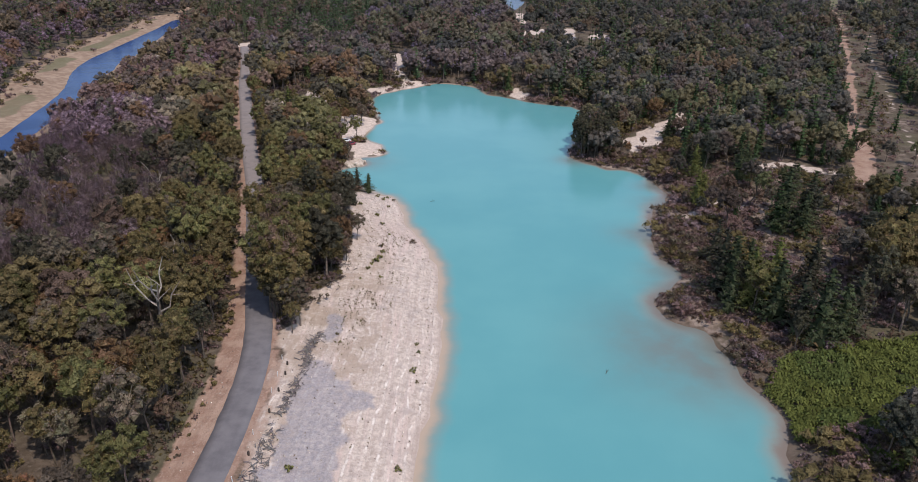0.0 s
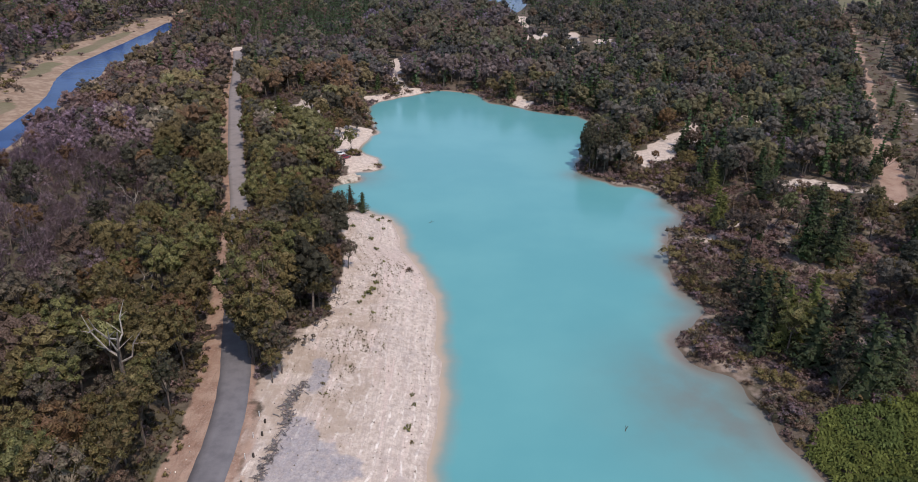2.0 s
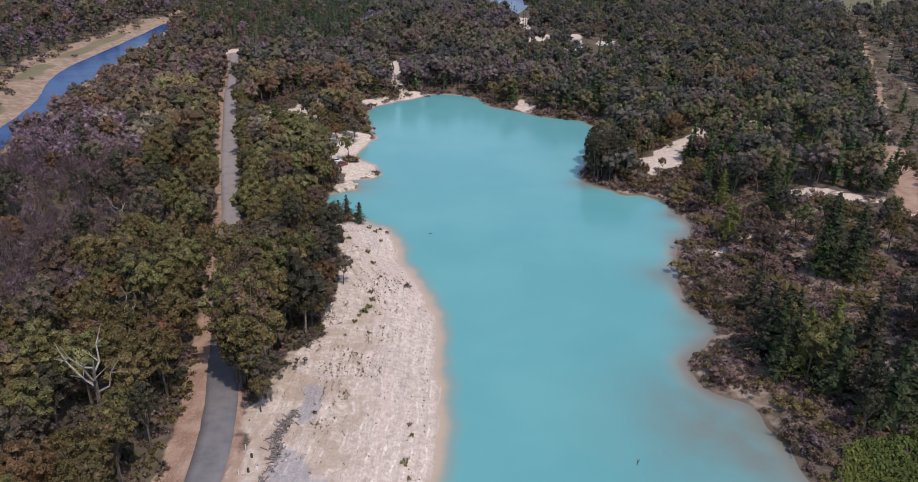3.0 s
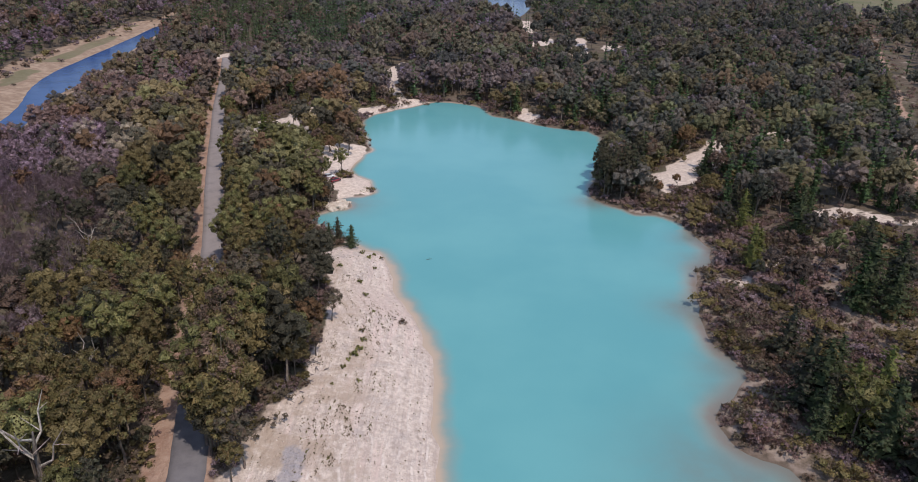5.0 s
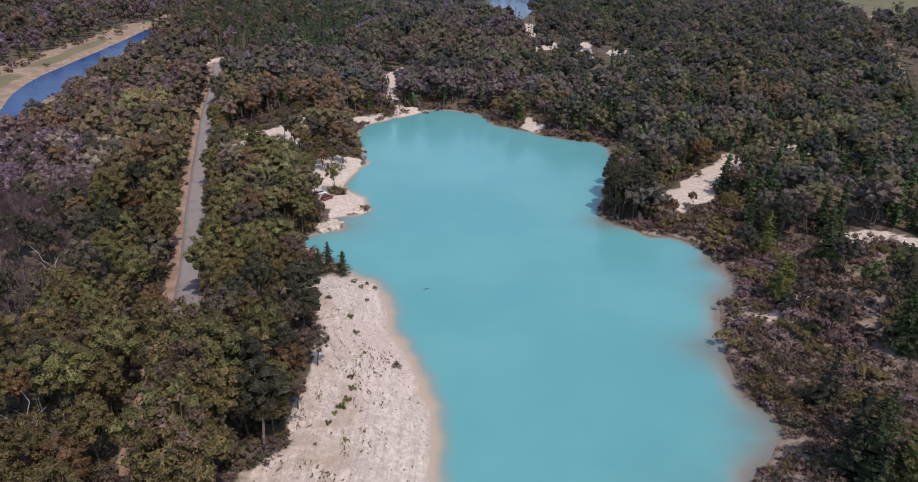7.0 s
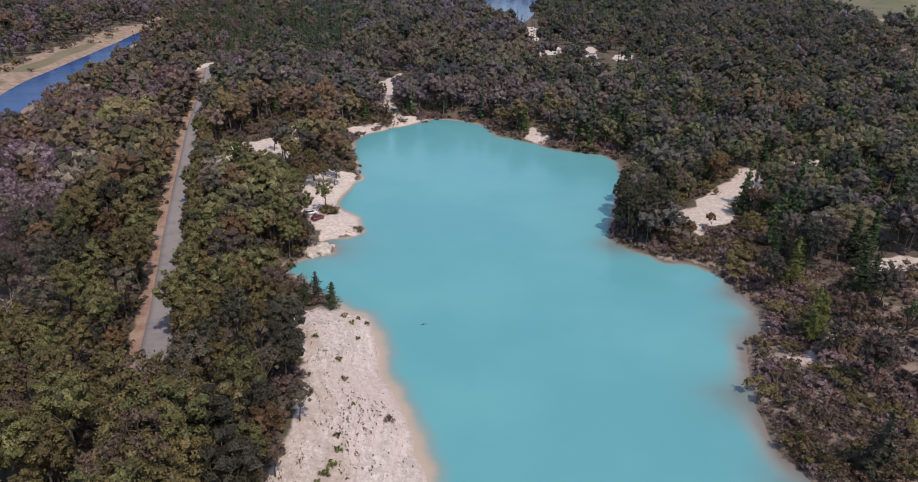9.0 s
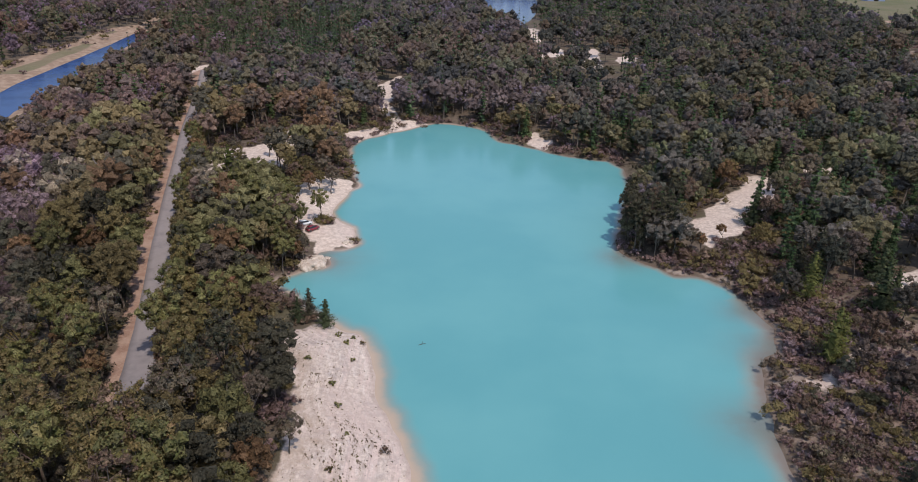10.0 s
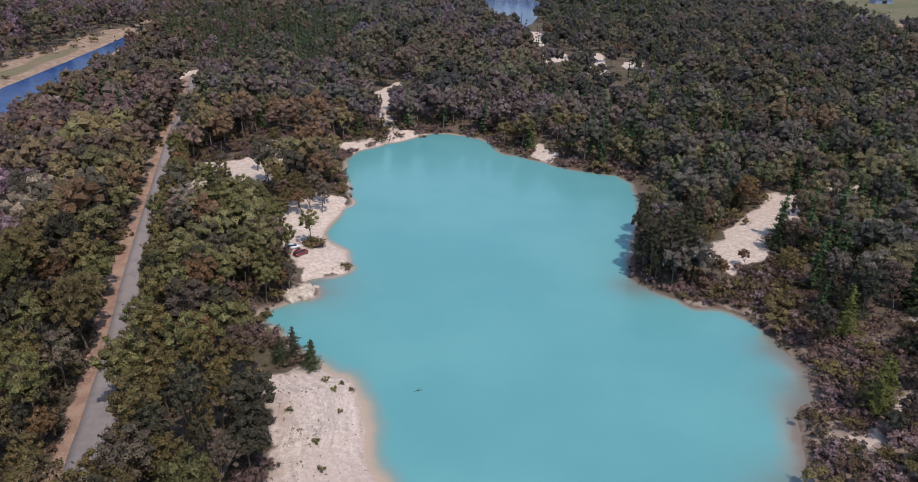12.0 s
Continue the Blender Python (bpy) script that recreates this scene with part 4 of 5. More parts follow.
# ---- scrub, ferns and understorey ----
def scatter(x0, x1, y0, y1, gap, seed):
    r = np.random.default_rng(seed)
    X, Y = np.meshgrid(np.arange(x0, x1, gap), np.arange(y0, y1, gap))
    p = np.c_[X.ravel(), Y.ravel()] + r.uniform(-0.5, 0.5, (X.size, 2)) * gap
    return p, plan(p), r


def planted(shapes, at, z, which, turns, sizes, colours, r, spread=0.17):
    """Joined triangles, tints and facings of many small plants."""
    tri, tin, lies = [], [], []
    for k, (crown, wood, face) in enumerate(shapes):
        s = np.flatnonzero(which == k)
        if not len(s):
            continue
        both = np.concatenate([crown, wood]) if len(wood) else crown
        c, q = np.cos(turns[s])[:, None, None], np.sin(turns[s])[:, None, None]
        f = sizes[s][:, None, None]
        X, Y, Z = (both[None, :, :, j] for j in range(3))
        tri.append(np.stack([(X * c - Y * q) * f + at[s, 0][:, None, None], (X * q + Y * c) * f + at[s, 1][:, None, None], Z * f + z[s][:, None, None]], -1).reshape(-1, 3, 3))
        ft = colours[s][:, None, :] * (1 + spread * r.normal(size=(len(s), len(crown), 1))).clip(0.5, 1.6)
        wt = np.ones((len(s), len(wood), 3)) * BARK * 1.2
        tin.append(np.concatenate([ft, wt], 1).reshape(-1, 3))
        v = np.concatenate([face, lie_of(wood)]) if len(wood) else face
        c, q = c[:, :, 0], q[:, :, 0]
        lies.append(np.stack([v[:, 0] * c - v[:, 1] * q, v[:, 0] * q + v[:, 1] * c, v[:, 2] + 0 * c], -1).reshape(-1, 3))
    return np.concatenate(tri), np.concatenate(tin), np.concatenate(lies)


def joined(name, made, mat):
    return soup(name, made[0], made[1], [mat], face=made[2])


shrub_tints = ["scrub", "mauve", "scrub", "brown", "scrub", "grey", "olive"]
shrubs = plant_kind("shrub", "shrub", [bush(600 + i, 1.5 + 0.22 * i, 1.4 + 0.15 * i, 330, 0.24, 9, 0.7, 0.22, True) for i in range(7)], shrub_tints,
                    "dry grey-brown shrub on the lake bank", "shrub", "shrubs along the lake", leafage)
p, c, r = scatter(-98, 145, 84, 412, 2.7, 31)
east = (p[:, 0] > 40) & (c["d"] < np.where(p[:, 1] < 262, 24, 5)) & (p[:, 1] < 330)
rim = (c["d"] < 13) & (p[:, 1] > 226) & (p[:, 0] < 60) & (p[:, 0] > -60)
ok = (c["d"] > np.where(p[:, 0] > 40, np.where((p[:, 1] > 135) & (p[:, 1] < 240), 1.3, 0.5), np.where(p[:, 1] > 300, 0.6, 1.2))) & (c["fern"] > 0) & (c["road"] > 6) & (east | (rim & (r.random(len(p)) < np.where(p[:, 1] > 300, 0.97, 0.75)))) & (c["sand"] < np.where((p[:, 1] > 360) & (r.random(len(p)) < 0.3), 1.1, 0.4)) & (r.random(len(p)) < 0.9)
opened = (c["scrub_bank"] < 3) & (c["d"] > 12) & (c["sand"] < 0.3) & (r.random(len(p)) < 0.8 - 0.5 * c["bare"]) & (c["fern"] > 0)
south = (p[:, 0] > 58) & (p[:, 1] < 111) & (c["fern"] > 0.3) & (c["d"] > 0.4) & (r.random(len(p)) < 0.85)
glade = (c["sand"] < 0.35) & (c["d"] > 3) & (c["road"] > 8) & (r.random(len(p)) < 0.6)
glade &= ((p[:, 0] > 56) & (p[:, 0] < 112) & (p[:, 1] > 258) & (p[:, 1] < 330)) | ((p[:, 0] > -98) & (p[:, 0] < -42) & (p[:, 1] > 288) & (p[:, 1] < 388))
ok |= opened | south | glade
p, z = p[ok], c["h"][ok]
near_s = np.zeros(len(p), bool)
near_s[np.argsort(np.hypot(p[:, 0] - 50, p[:, 1] - 150))[:240]] = True
sw, st, ss = r.integers(0, 7, len(p)), r.uniform(0, 6.28, len(p)), 0.55 + 1.1 * r.random(len(p)) ** 1.6
shrub_words = dict(scrub="dry pinkish-grey shrub on the lake bank", mauve="twiggy grey-mauve shrub on the lake bank", brown="brown dry shrub on the lake bank",
                   grey="grey-green low shrub on the lake bank", olive="olive-green low shrub on the lake bank", yellow="yellow-green shrub on the lake bank")
for i in np.flatnonzero(near_s):
    set_plant(shrubs, int(sw[i]), p[i, 0], p[i, 1], z[i] - 0.1, math.degrees(st[i]), ss[i], shrub_words[shrub_tints[sw[i]]])
far_shapes = [bush(620 + i, 1.8 + 0.25 * i, 1.9 + 0.22 * i, 78, 0.44, 6, 0.75, 0.15) for i in range(7)]
m = ~near_s
cols = np.array([TINTS[shrub_tints[k]] for k in sw]) * r.uniform(0.66, 1.1, (len(p), 1))
tagged(new("bank_scrub", joined("bank_scrub", planted(far_shapes, p[m], z[m] - 0.1, sw[m], st[m], ss[m], cols[m], r), leafage)),
       "dry grey and olive scrub along the lake's rim", "scrub", kind="stuff")

# scattered bushes along the cleared strip of the tracks
p, c, r = scatter(135, 390, 212, 770, 4.2, 37)
ok = (c["corridor"] < 4) & (c["track"] > 3) & (c["sand"] < 0.3) & (r.random(len(p)) < 0.5)
p, z = p[ok], c["h"][ok]
k = r.integers(0, 7, len(p))
wc = np.array([TINTS[q] for q in ("scrub", "brown", "grey", "scrub", "olive", "mauve", "scrub")]) * 1.0
tagged(new("track_scrub", joined("track_scrub", planted(far_shapes, p, z - 0.1, k, r.uniform(0, 6.28, len(p)), r.uniform(0.3, 0.9, len(p)), wc[k] * r.uniform(0.8, 1.15, (len(p), 1)), r), leafage)),
       "low dry bushes along the sandy tracks", "scrub", kind="stuff")

# low bushes under the trees
p, c, r = scatter(-175, 150, 60, 262, 3.9, 41)
ok = free_ground(c, 1.0) & (c["road"] > 7) & (r.random(len(p)) < 0.8) & (np.abs(p[:, 0]) < 0.61 * p[:, 1] + 36)
p, z = p[ok], c["h"][ok]
sw = r.integers(0, 7, len(p))
cols = np.array([TINTS[k] for k in ("olive", "brown", "mauve", "grey", "yellow", "scrub", "dark")])[sw] * r.uniform(0.7, 1.1, (len(p), 1))
under = [bush(640 + i, 1.5 + 0.2 * i, 1.4 + 0.22 * i, 50, 0.5, 5, 0.55) for i in range(7)]
tagged(new("undergrowth", joined("undergrowth", planted(under, p, z - 0.1, sw, r.uniform(0, 6.28, len(p)), r.uniform(0.5, 1.15, len(p)), cols, r), leafage)),
       "low bushes and dry undergrowth beneath the gum trees", "undergrowth", kind="stuff")


# knee-high dry scrub along the road's west verge and over the east bank
p, c, r = scatter(-56, 112, 76, 262, 1.75, 47)
verge = (c["side"] > 0) & (c["road"] > 8.3) & (c["road"] < 16) & (p[:, 1] < 142) & (p[:, 0] < 0)
low = (p[:, 0] > 42) & (c["d"] > 0.5) & (c["d"] < 30) & (c["sand"] < 0.3) & (c["fern"] > 0) & (p[:, 1] > 112) & (wobble(p, 0.11, 15.0) > -0.28)
ok = (verge | low) & (r.random(len(p)) < np.where(verge, 0.75, 0.55))
p, z, v = p[ok], c["h"][ok], verge[ok]
sw = np.where(v, r.choice([0, 1, 4, 6], len(p)), r.choice([2, 3, 5, 3, 1, 4, 5], len(p)))
cols = np.array([TINTS[k] for k in ("olive", "brown", "mauve", "scrub", "grey", "scrub", "dark")])[sw] * r.uniform(0.7, 1.15, (len(p), 1))
small = [bush(680 + i, 0.75 + 0.1 * i, 0.7 + 0.12 * i, 44, 0.42, 4) for i in range(7)]
tagged(new("low_scrub", joined("low_scrub", planted(small, p, z - 0.06, sw, r.uniform(0, 6.28, len(p)), r.uniform(0.6, 1.3, len(p)), cols, r), leafage)),
       "knee-high dry scrub on verge and bank", "scrub", kind="stuff")

p, c, r = scatter(-190, 215, 262, 430, 5.6, 43)
ok = free_ground(c, 1.0) & (c["road"] > 7) & (r.random(len(p)) < 0.8) & (np.abs(p[:, 0]) < 0.56 * p[:, 1] + 20)
p, z = p[ok], c["h"][ok]
sw = r.integers(0, 7, len(p))
cols = np.array([TINTS[k] for k in ("olive", "brown", "dark", "grey", "yellow", "grey", "dark")])[sw] * r.uniform(0.7, 1.05, (len(p), 1))
under = [bush(660 + i, 1.8 + 0.25 * i, 1.7 + 0.25 * i, 36, 0.8, 4) for i in range(7)]
tagged(new("lakeside_undergrowth", joined("lakeside_undergrowth", planted(under, p, z - 0.1, sw, r.uniform(0, 6.28, len(p)), r.uniform(0.7, 1.4, len(p)), cols, r), leafage)),
       "bushy undergrowth beneath the upper lake's trees", "undergrowth", kind="stuff")


def frond(seed):
    """A tuft of arching bracken fronds."""
    r = np.random.default_rng(seed)
    t = []
    for i in range(7):
        a = i * 0.9 + r.uniform(-0.3, 0.3)
        d, l, hgt = np.array((np.cos(a), np.sin(a), 0)), r.uniform(0.6, 1.0), r.uniform(0.5, 0.95)
        s = np.array((-d[1], d[0], 0)) * 0.2
        a0, b0, c0 = np.array((0, 0, 0.1)) + d * 0.1, d * l * 0.55 + np.array((0, 0, hgt)), d * l * 1.15 + np.array((0, 0, hgt * 0.55))
        t += [(a0, b0 + s, b0 - s), (b0 + s, c0, b0 - s)]
    t = np.array(t)
    down = np.cross(t[:, 1] - t[:, 0], t[:, 2] - t[:, 0])[:, 2] < 0
    t[down] = t[down][:, ::-1]
    return t, np.zeros((0, 3, 3)), unit(lie_of(t) + unit(t.mean(1)) * 0.5)


p, c, r = scatter(58, 118, 82, 136, 0.62, 51)
heap = wobble(p, 0.55, 2.0)
south = c["fern"] > 0
ok = (c["fern"] < 0.8) & (heap > -0.3) | south & (c["d"] > 3) & (p[:, 1] < 110) & (wobble(p, 0.14, 14.0) > 0.22) & (heap > -0.1)
ok &= (c["d"] > 0.8) & (np.hypot((p[:, 0] - 87) * 0.45, p[:, 1] - 110) > 2.2)
p, z = p[ok], c["h"][ok] + 1.1 * heap[ok].clip(-0.3, 0.7) + 0.5 * wobble(p[ok], 0.2, 9.0) + 0.1
cols = np.array((0.140, 0.162, 0.048)) * r.uniform(0.65, 1.3, (len(p), 1)) * np.where(wobble(p, 0.1, 7.0)[:, None] > 0.1, (0.82, 0.9, 1.0), (1.0, 1.0, 1.0))
tagged(new("bracken_patch", joined("bracken_patch", planted([frond(700 + i) for i in range(5)], p, z, r.integers(0, 5, len(p)), r.uniform(0, 6.28, len(p)), r.uniform(0.7, 1.35, len(p)), cols, r, 0.16), foliage)),
       "bright green bracken ferns covering the bank", "ferns", kind="stuff")
for i, (bx, by, s, w) in enumerate(((86, 104, 1.0, 1), (74, 97, 0.9, 1), (90, 100, 1.1, 0), (80, 108, 0.8, 3), (97, 108, 1.2, 1), (68, 92, 1.1, 2))):
    set_plant(shrubs, w, bx, by, float(ground_at((bx, by))[0]), i * 61, s, "dry shrub standing among green bracken")
for i in range(26):
    bx, by = 63 + (i * 7.3) % 30, 88 + (i * 3.7) % 13 + (i * 7.3 % 30) * 0.12
    set_plant(shrubs, (6, 6, 3, 4, 1)[i % 5], bx, by, float(ground_at((bx, by))[0]), i * 83, 0.75 + (i * 0.37) % 0.5, "olive shrub standing among green bracken")

for bx, by, s, w in ((-41.4, 283.5, 1.35, 6), (-40.6, 284.2, 1.2, 4), (-42.0, 284.6, 1.25, 6), (62.5, 262.5, 1.6, 6), (66.5, 262.0, 1.8, 4), (70.0, 264.5, 1.9, 6), (74.0, 265.5, 1.8, 0), (79.0, 268.5, 1.9, 4), (83.5, 274.0, 1.8, 6), (72.0, 259.5, 1.7, 1), (78.0, 262.0, 1.9, 6), (84.0, 267.0, 2.0, 4), (61.5, 267.0, 1.6, 4)):
    set_plant(shrubs, w, bx, by, float(ground_at((bx, by))[0]) - 0.1, bx * 31 % 360, s, "tall bushy olive shrub beside pale sand")

# single trees that stand out: a row that hides the road, then others
edge = np.gradient(ROAD, axis=0)
edge = np.c_[edge[:, 1], -edge[:, 0]] / np.hypot(*edge.T)[:, None]
row = np.flatnonzero((ROAD[:, 1] > 134) & (ROAD[:, 1] < 173))
for j, i in enumerate(row):
    for k, off in enumerate((3.5, 6.2)):
        bx, by = ROAD[i] + edge[i] * (off + 0.7 * math.sin(j * 2.3 + k))
        set_plant(gums, (0, 2, 9, 10, 4, 11)[(j + 2 * k) % 6], bx, by, float(ground_at((bx, by))[0]) - 0.05, j * 77 % 360, 1.15 + 0.3 * ((j * 0.43 + k * 0.5) % 1), "tall olive gum crowding the road edge")
for j, along in enumerate(np.arange(186, 345, 3.6)):
    i = int(np.argmin(np.abs(ROAD[:, 1] - along)))
    bx, by = ROAD[i] + edge[i] * (6.2 + 1.2 * math.sin(j * 1.9)) + np.array((0, 0.4 * math.sin(j * 5.1)))
    if math.sin(j * 2.7) > -0.75:
        set_plant(gums, (0, 4, 13, 6, 9, 2, 3, 5)[j % 8], bx, by, float(ground_at((bx, by))[0]) - 0.05, j * 67 % 360, 0.62 + 0.42 * ((j * 0.37) % 1), "olive gum leaning over the road edge")
for bx, by, s, w, lab in ((64.3, 155.3, 1.35, 1, "tall dark pine above dry bank scrub"), (66.0, 153.0, 1.15, 2, "tall dark pine above dry bank scrub"), (68.6, 148.0, 1.0, 3, "yellow-green pine above the bank"), (72.5, 142.0, 1.4, 0, "tall dark pine above dry bank scrub"),
                          (75.8, 137.0, 1.2, 1, ""), (74.0, 149.0, 1.1, 3, "yellow-green pine above the bank"), (77.5, 131.5, 1.25, 2, "broad dark pine beside the bracken"), (82.5, 133.0, 1.2, 0, "broad dark pine beside the bracken"), (86.5, 135.5, 1.3, 1, ""),
                          (73.8, 162.9, 0.8, 2, ""), (69.0, 173.5, 1.0, 1, ""), (93.0, 190.8, 1.35, 2, "large spreading dark pine above dry scrub"), (97.5, 187.0, 1.2, 0, ""), (101.0, 192.0, 1.15, 1, ""), (104.0, 198.0, 1.1, 2, ""), (87.0, 157.0, 1.1, 1, ""), (105.5, 215.0, 1.0, 1, ""), (76.1, 215.0, 0.85, 3, "bright green bushy pine in scrub"), (78.2, 216.2, 0.72, 3, "bright green bushy pine in scrub"),
                          (95.6, 233.8, 1.0, 2, ""), (99.7, 236.0, 0.95, 0, ""), (83.3, 242.4, 0.8, 3, ""), (84.5, 252.9, 0.95, 1, ""), (88.0, 249.0, 0.9, 0, ""), (91.0, 256.0, 1.0, 1, ""), (132.0, 197.0, 1.0, 1, ""), (111.0, 224.0, 0.9, 0, ""),
                          (84.6, 284.6, 0.95, 0, "dark pine standing on pale sand"), (104.0, 250.0, 0.9, 0, ""), (-67.7, 298.4, 1.0, 1, ""), (-71.9, 295.8, 1.05, 3, ""),
                          (-30.3, 226.2, 0.62, 0, "small dark pine at the sandy point"), (-34.5, 229.0, 0.62, 1, "small dark pine at the sandy point"), (-36.5, 226.5, 0.45, 2, "small dark pine at the sandy point")):
    set_plant(pines, w, bx, by, float(ground_at((bx, by))[0]) - 0.05, bx * 37 % 360, s, lab)
for bx, by, s, w, lab in ((93.5, 141.0, 1.2, 5, "large dark gum above the bracken"), (99.0, 148.5, 1.6, 4, "large rounded olive gum above the bracken"), (104.5, 145.5, 1.45, 0, "large rounded olive gum above the bracken"), (103.5, 153.0, 1.6, 4, "large rounded olive gum above the bracken"), (109.0, 149.0, 1.5, 9, "large rounded olive gum above the bracken"), (-61.0, 88.5, 0.85, 12, "gum tree in pale cream flower"), (-65.5, 91.0, 0.75, 12, "gum tree in pale cream flower"), (-72.0, 106.0, 0.62, 6, "small gum tree with rust-brown foliage"), (122.0, 194.0, 0.95, 2, ""), (116.0, 204.0, 0.9, 9, ""), (88.0, 222.0, 0.7, 3, ""), (96.0, 205.0, 0.65, 8, ""), (47.6, 270.8, 1.0, 5, "dense dark gum tree on the lake point"), (50.8, 273.5, 1.1, 5, "dense dark gum tree on the lake point"), (54.0, 270.5, 0.85, 5, ""), (58.5, 270.5, 0.95, 5, ""),
                          (52.5, 279.0, 0.9, 3, ""), (50.5, 287.0, 0.85, 5, ""), (57.0, 283.0, 1.0, 10, ""), (62.5, 268.5, 0.5, 8, ""), (62.0, 278.0, 0.8, 4, ""), (48.5, 268.8, 0.55, 5, ""), (52.5, 267.5, 0.6, 8, ""), (46.8, 276.5, 1.0, 5, ""), (49.0, 281.5, 0.95, 3, ""), (55.5, 275.0, 1.1, 5, ""), (49.3, 291.0, 0.9, 5, ""), (51.0, 296.0, 0.85, 3, ""), (52.8, 302.0, 0.85, 5, ""),
                          (-57.9, 282.1, 0.95, 0, ""), (-55.1, 286.3, 0.9, 13, ""), (-51.6, 289.5, 0.85, 4, ""), (-51.7, 279.5, 0.9, 13, ""), (-62.4, 292.1, 1.0, 13, "dense green gum tree beside the beach"), (-66.5, 300.0, 0.9, 0, ""), (-73.1, 307.5, 0.9, 2, ""), (-59.0, 288.5, 1.0, 13, "dense green gum tree beside the beach"), (-46.3, 252.5, 0.75, 13, ""), (-43.5, 256.0, 0.6, 6, ""), (-52.9, 261.6, 0.95, 13, ""), (-48.9, 263.6, 0.9, 3, ""), (-49.5, 269.0, 0.9, 13, ""), (-52.5, 267.0, 1.0, 6, "gum tree with rust-brown dying foliage"), (-58.5, 275.0, 1.05, 13, "tall green gum tree beside the beach"), (-63.5, 285.0, 1.05, 13, "tall green gum tree beside the beach"), (94.5, 287.0, 0.62, 12, ""), (77.5, 313.0, 1.0, 12, "gum tree in pale cream flower"), (76.0, 304.0, 0.8, 5, ""), (71.0, 300.0, 0.85, 3, ""), (83.5, 313.0, 1.0, 6, "spreading olive-brown gum above a sandy clearing"), (87.5, 318.0, 0.95, 11, "spreading olive-brown gum above a sandy clearing"), (73.5, 275.5, 0.42, 6, "small red-brown gum beside pale sand"), (66.0, 292.0, 0.95, 10, ""), (62.0, 288.0, 1.05, 5, ""), (105.0, 300.0, 0.8, 3, ""), (111.0, 312.0, 0.85, 8, ""), (88.0, 282.5, 0.9, 3, ""), (80.5, 270.5, 0.62, 0, ""), (92.5, 289.5, 0.85, 8, ""), (65.3, 268.3, 0.5, 6, "small rust-brown gum beside pale sand"), (-51.3, 290.0, 0.82, 4, "slim gum tree on the pale beach"), (-69.0, 350.0, 0.8, 0, ""), (-72.0, 340.0, 0.7, 2, ""), (-66.5, 330.0, 0.75, 9, ""), (-70.5, 362.0, 0.8, 4, ""), (-62.0, 322.0, 0.8, 3, ""), (-82.0, 330.0, 0.7, 1, ""), (-55.0, 306.5, 0.85, 3, ""), (-51.0, 309.0, 0.85, 4, ""), (-47.5, 308.0, 0.75, 0, ""), (-53.0, 303.0, 0.7, 9, ""), (-49.0, 304.0, 0.72, 6, ""), (-44.0, 309.5, 0.6, 8, ""), (-42.4, 285.0, 0.68, 13, "small rounded gum on the pale beach"), (-57.5, 310.0, 0.8, 2, ""), (-44.5, 316.0, 0.7, 3, ""), (-48.5, 316.5, 0.8, 1, ""), (-54.0, 318.0, 0.8, 0, ""),
                          (-45.5, 263.5, 0.6, 0, ""), (-48.0, 267.0, 0.75, 0, ""), (-47.0, 275.0, 0.62, 13, ""), (-50.5, 277.5, 0.8, 13, ""), (-50.0, 281.5, 0.75, 4, ""), (-53.5, 279.0, 0.9, 0, ""), (-47.5, 271.5, 0.7, 13, ""), (-52.0, 273.0, 0.85, 13, ""), (-42.2, 258.2, 0.5, 8, ""), (-44.6, 257.6, 0.62, 0, ""), (-44.5, 260.5, 0.6, 4, ""), (-46.0, 255.0, 0.55, 10, ""), (-49.0, 260.0, 0.7, 13, ""),
                          (-34.5, 130.5, 0.72, 0, "tall gum leaning over the road"), (-36.0, 134.5, 0.85, 9, "tall gum leaning over the road"), (-37.5, 137.5, 0.9, 4, ""), (-33.5, 134.0, 0.75, 8, ""),
                          (-39.0, 412.0, 0.8, 5, ""), (-30.5, 416.0, 0.8, 1, ""), (-46.0, 398.0, 0.75, 3, ""), (-26.0, 413.0, 0.7, 8, ""), (-36.0, 400.0, 0.5, 4, ""), (-28.6, 167.0, 0.55, 10, "slender gum at the edge of the sand"), (-27.8, 181.0, 0.6, 1, "slender gum at the edge of the sand")):
    set_plant(gums, w, bx, by, float(ground_at((bx, by))[0]) - 0.05, bx * 53 % 360, s, lab)


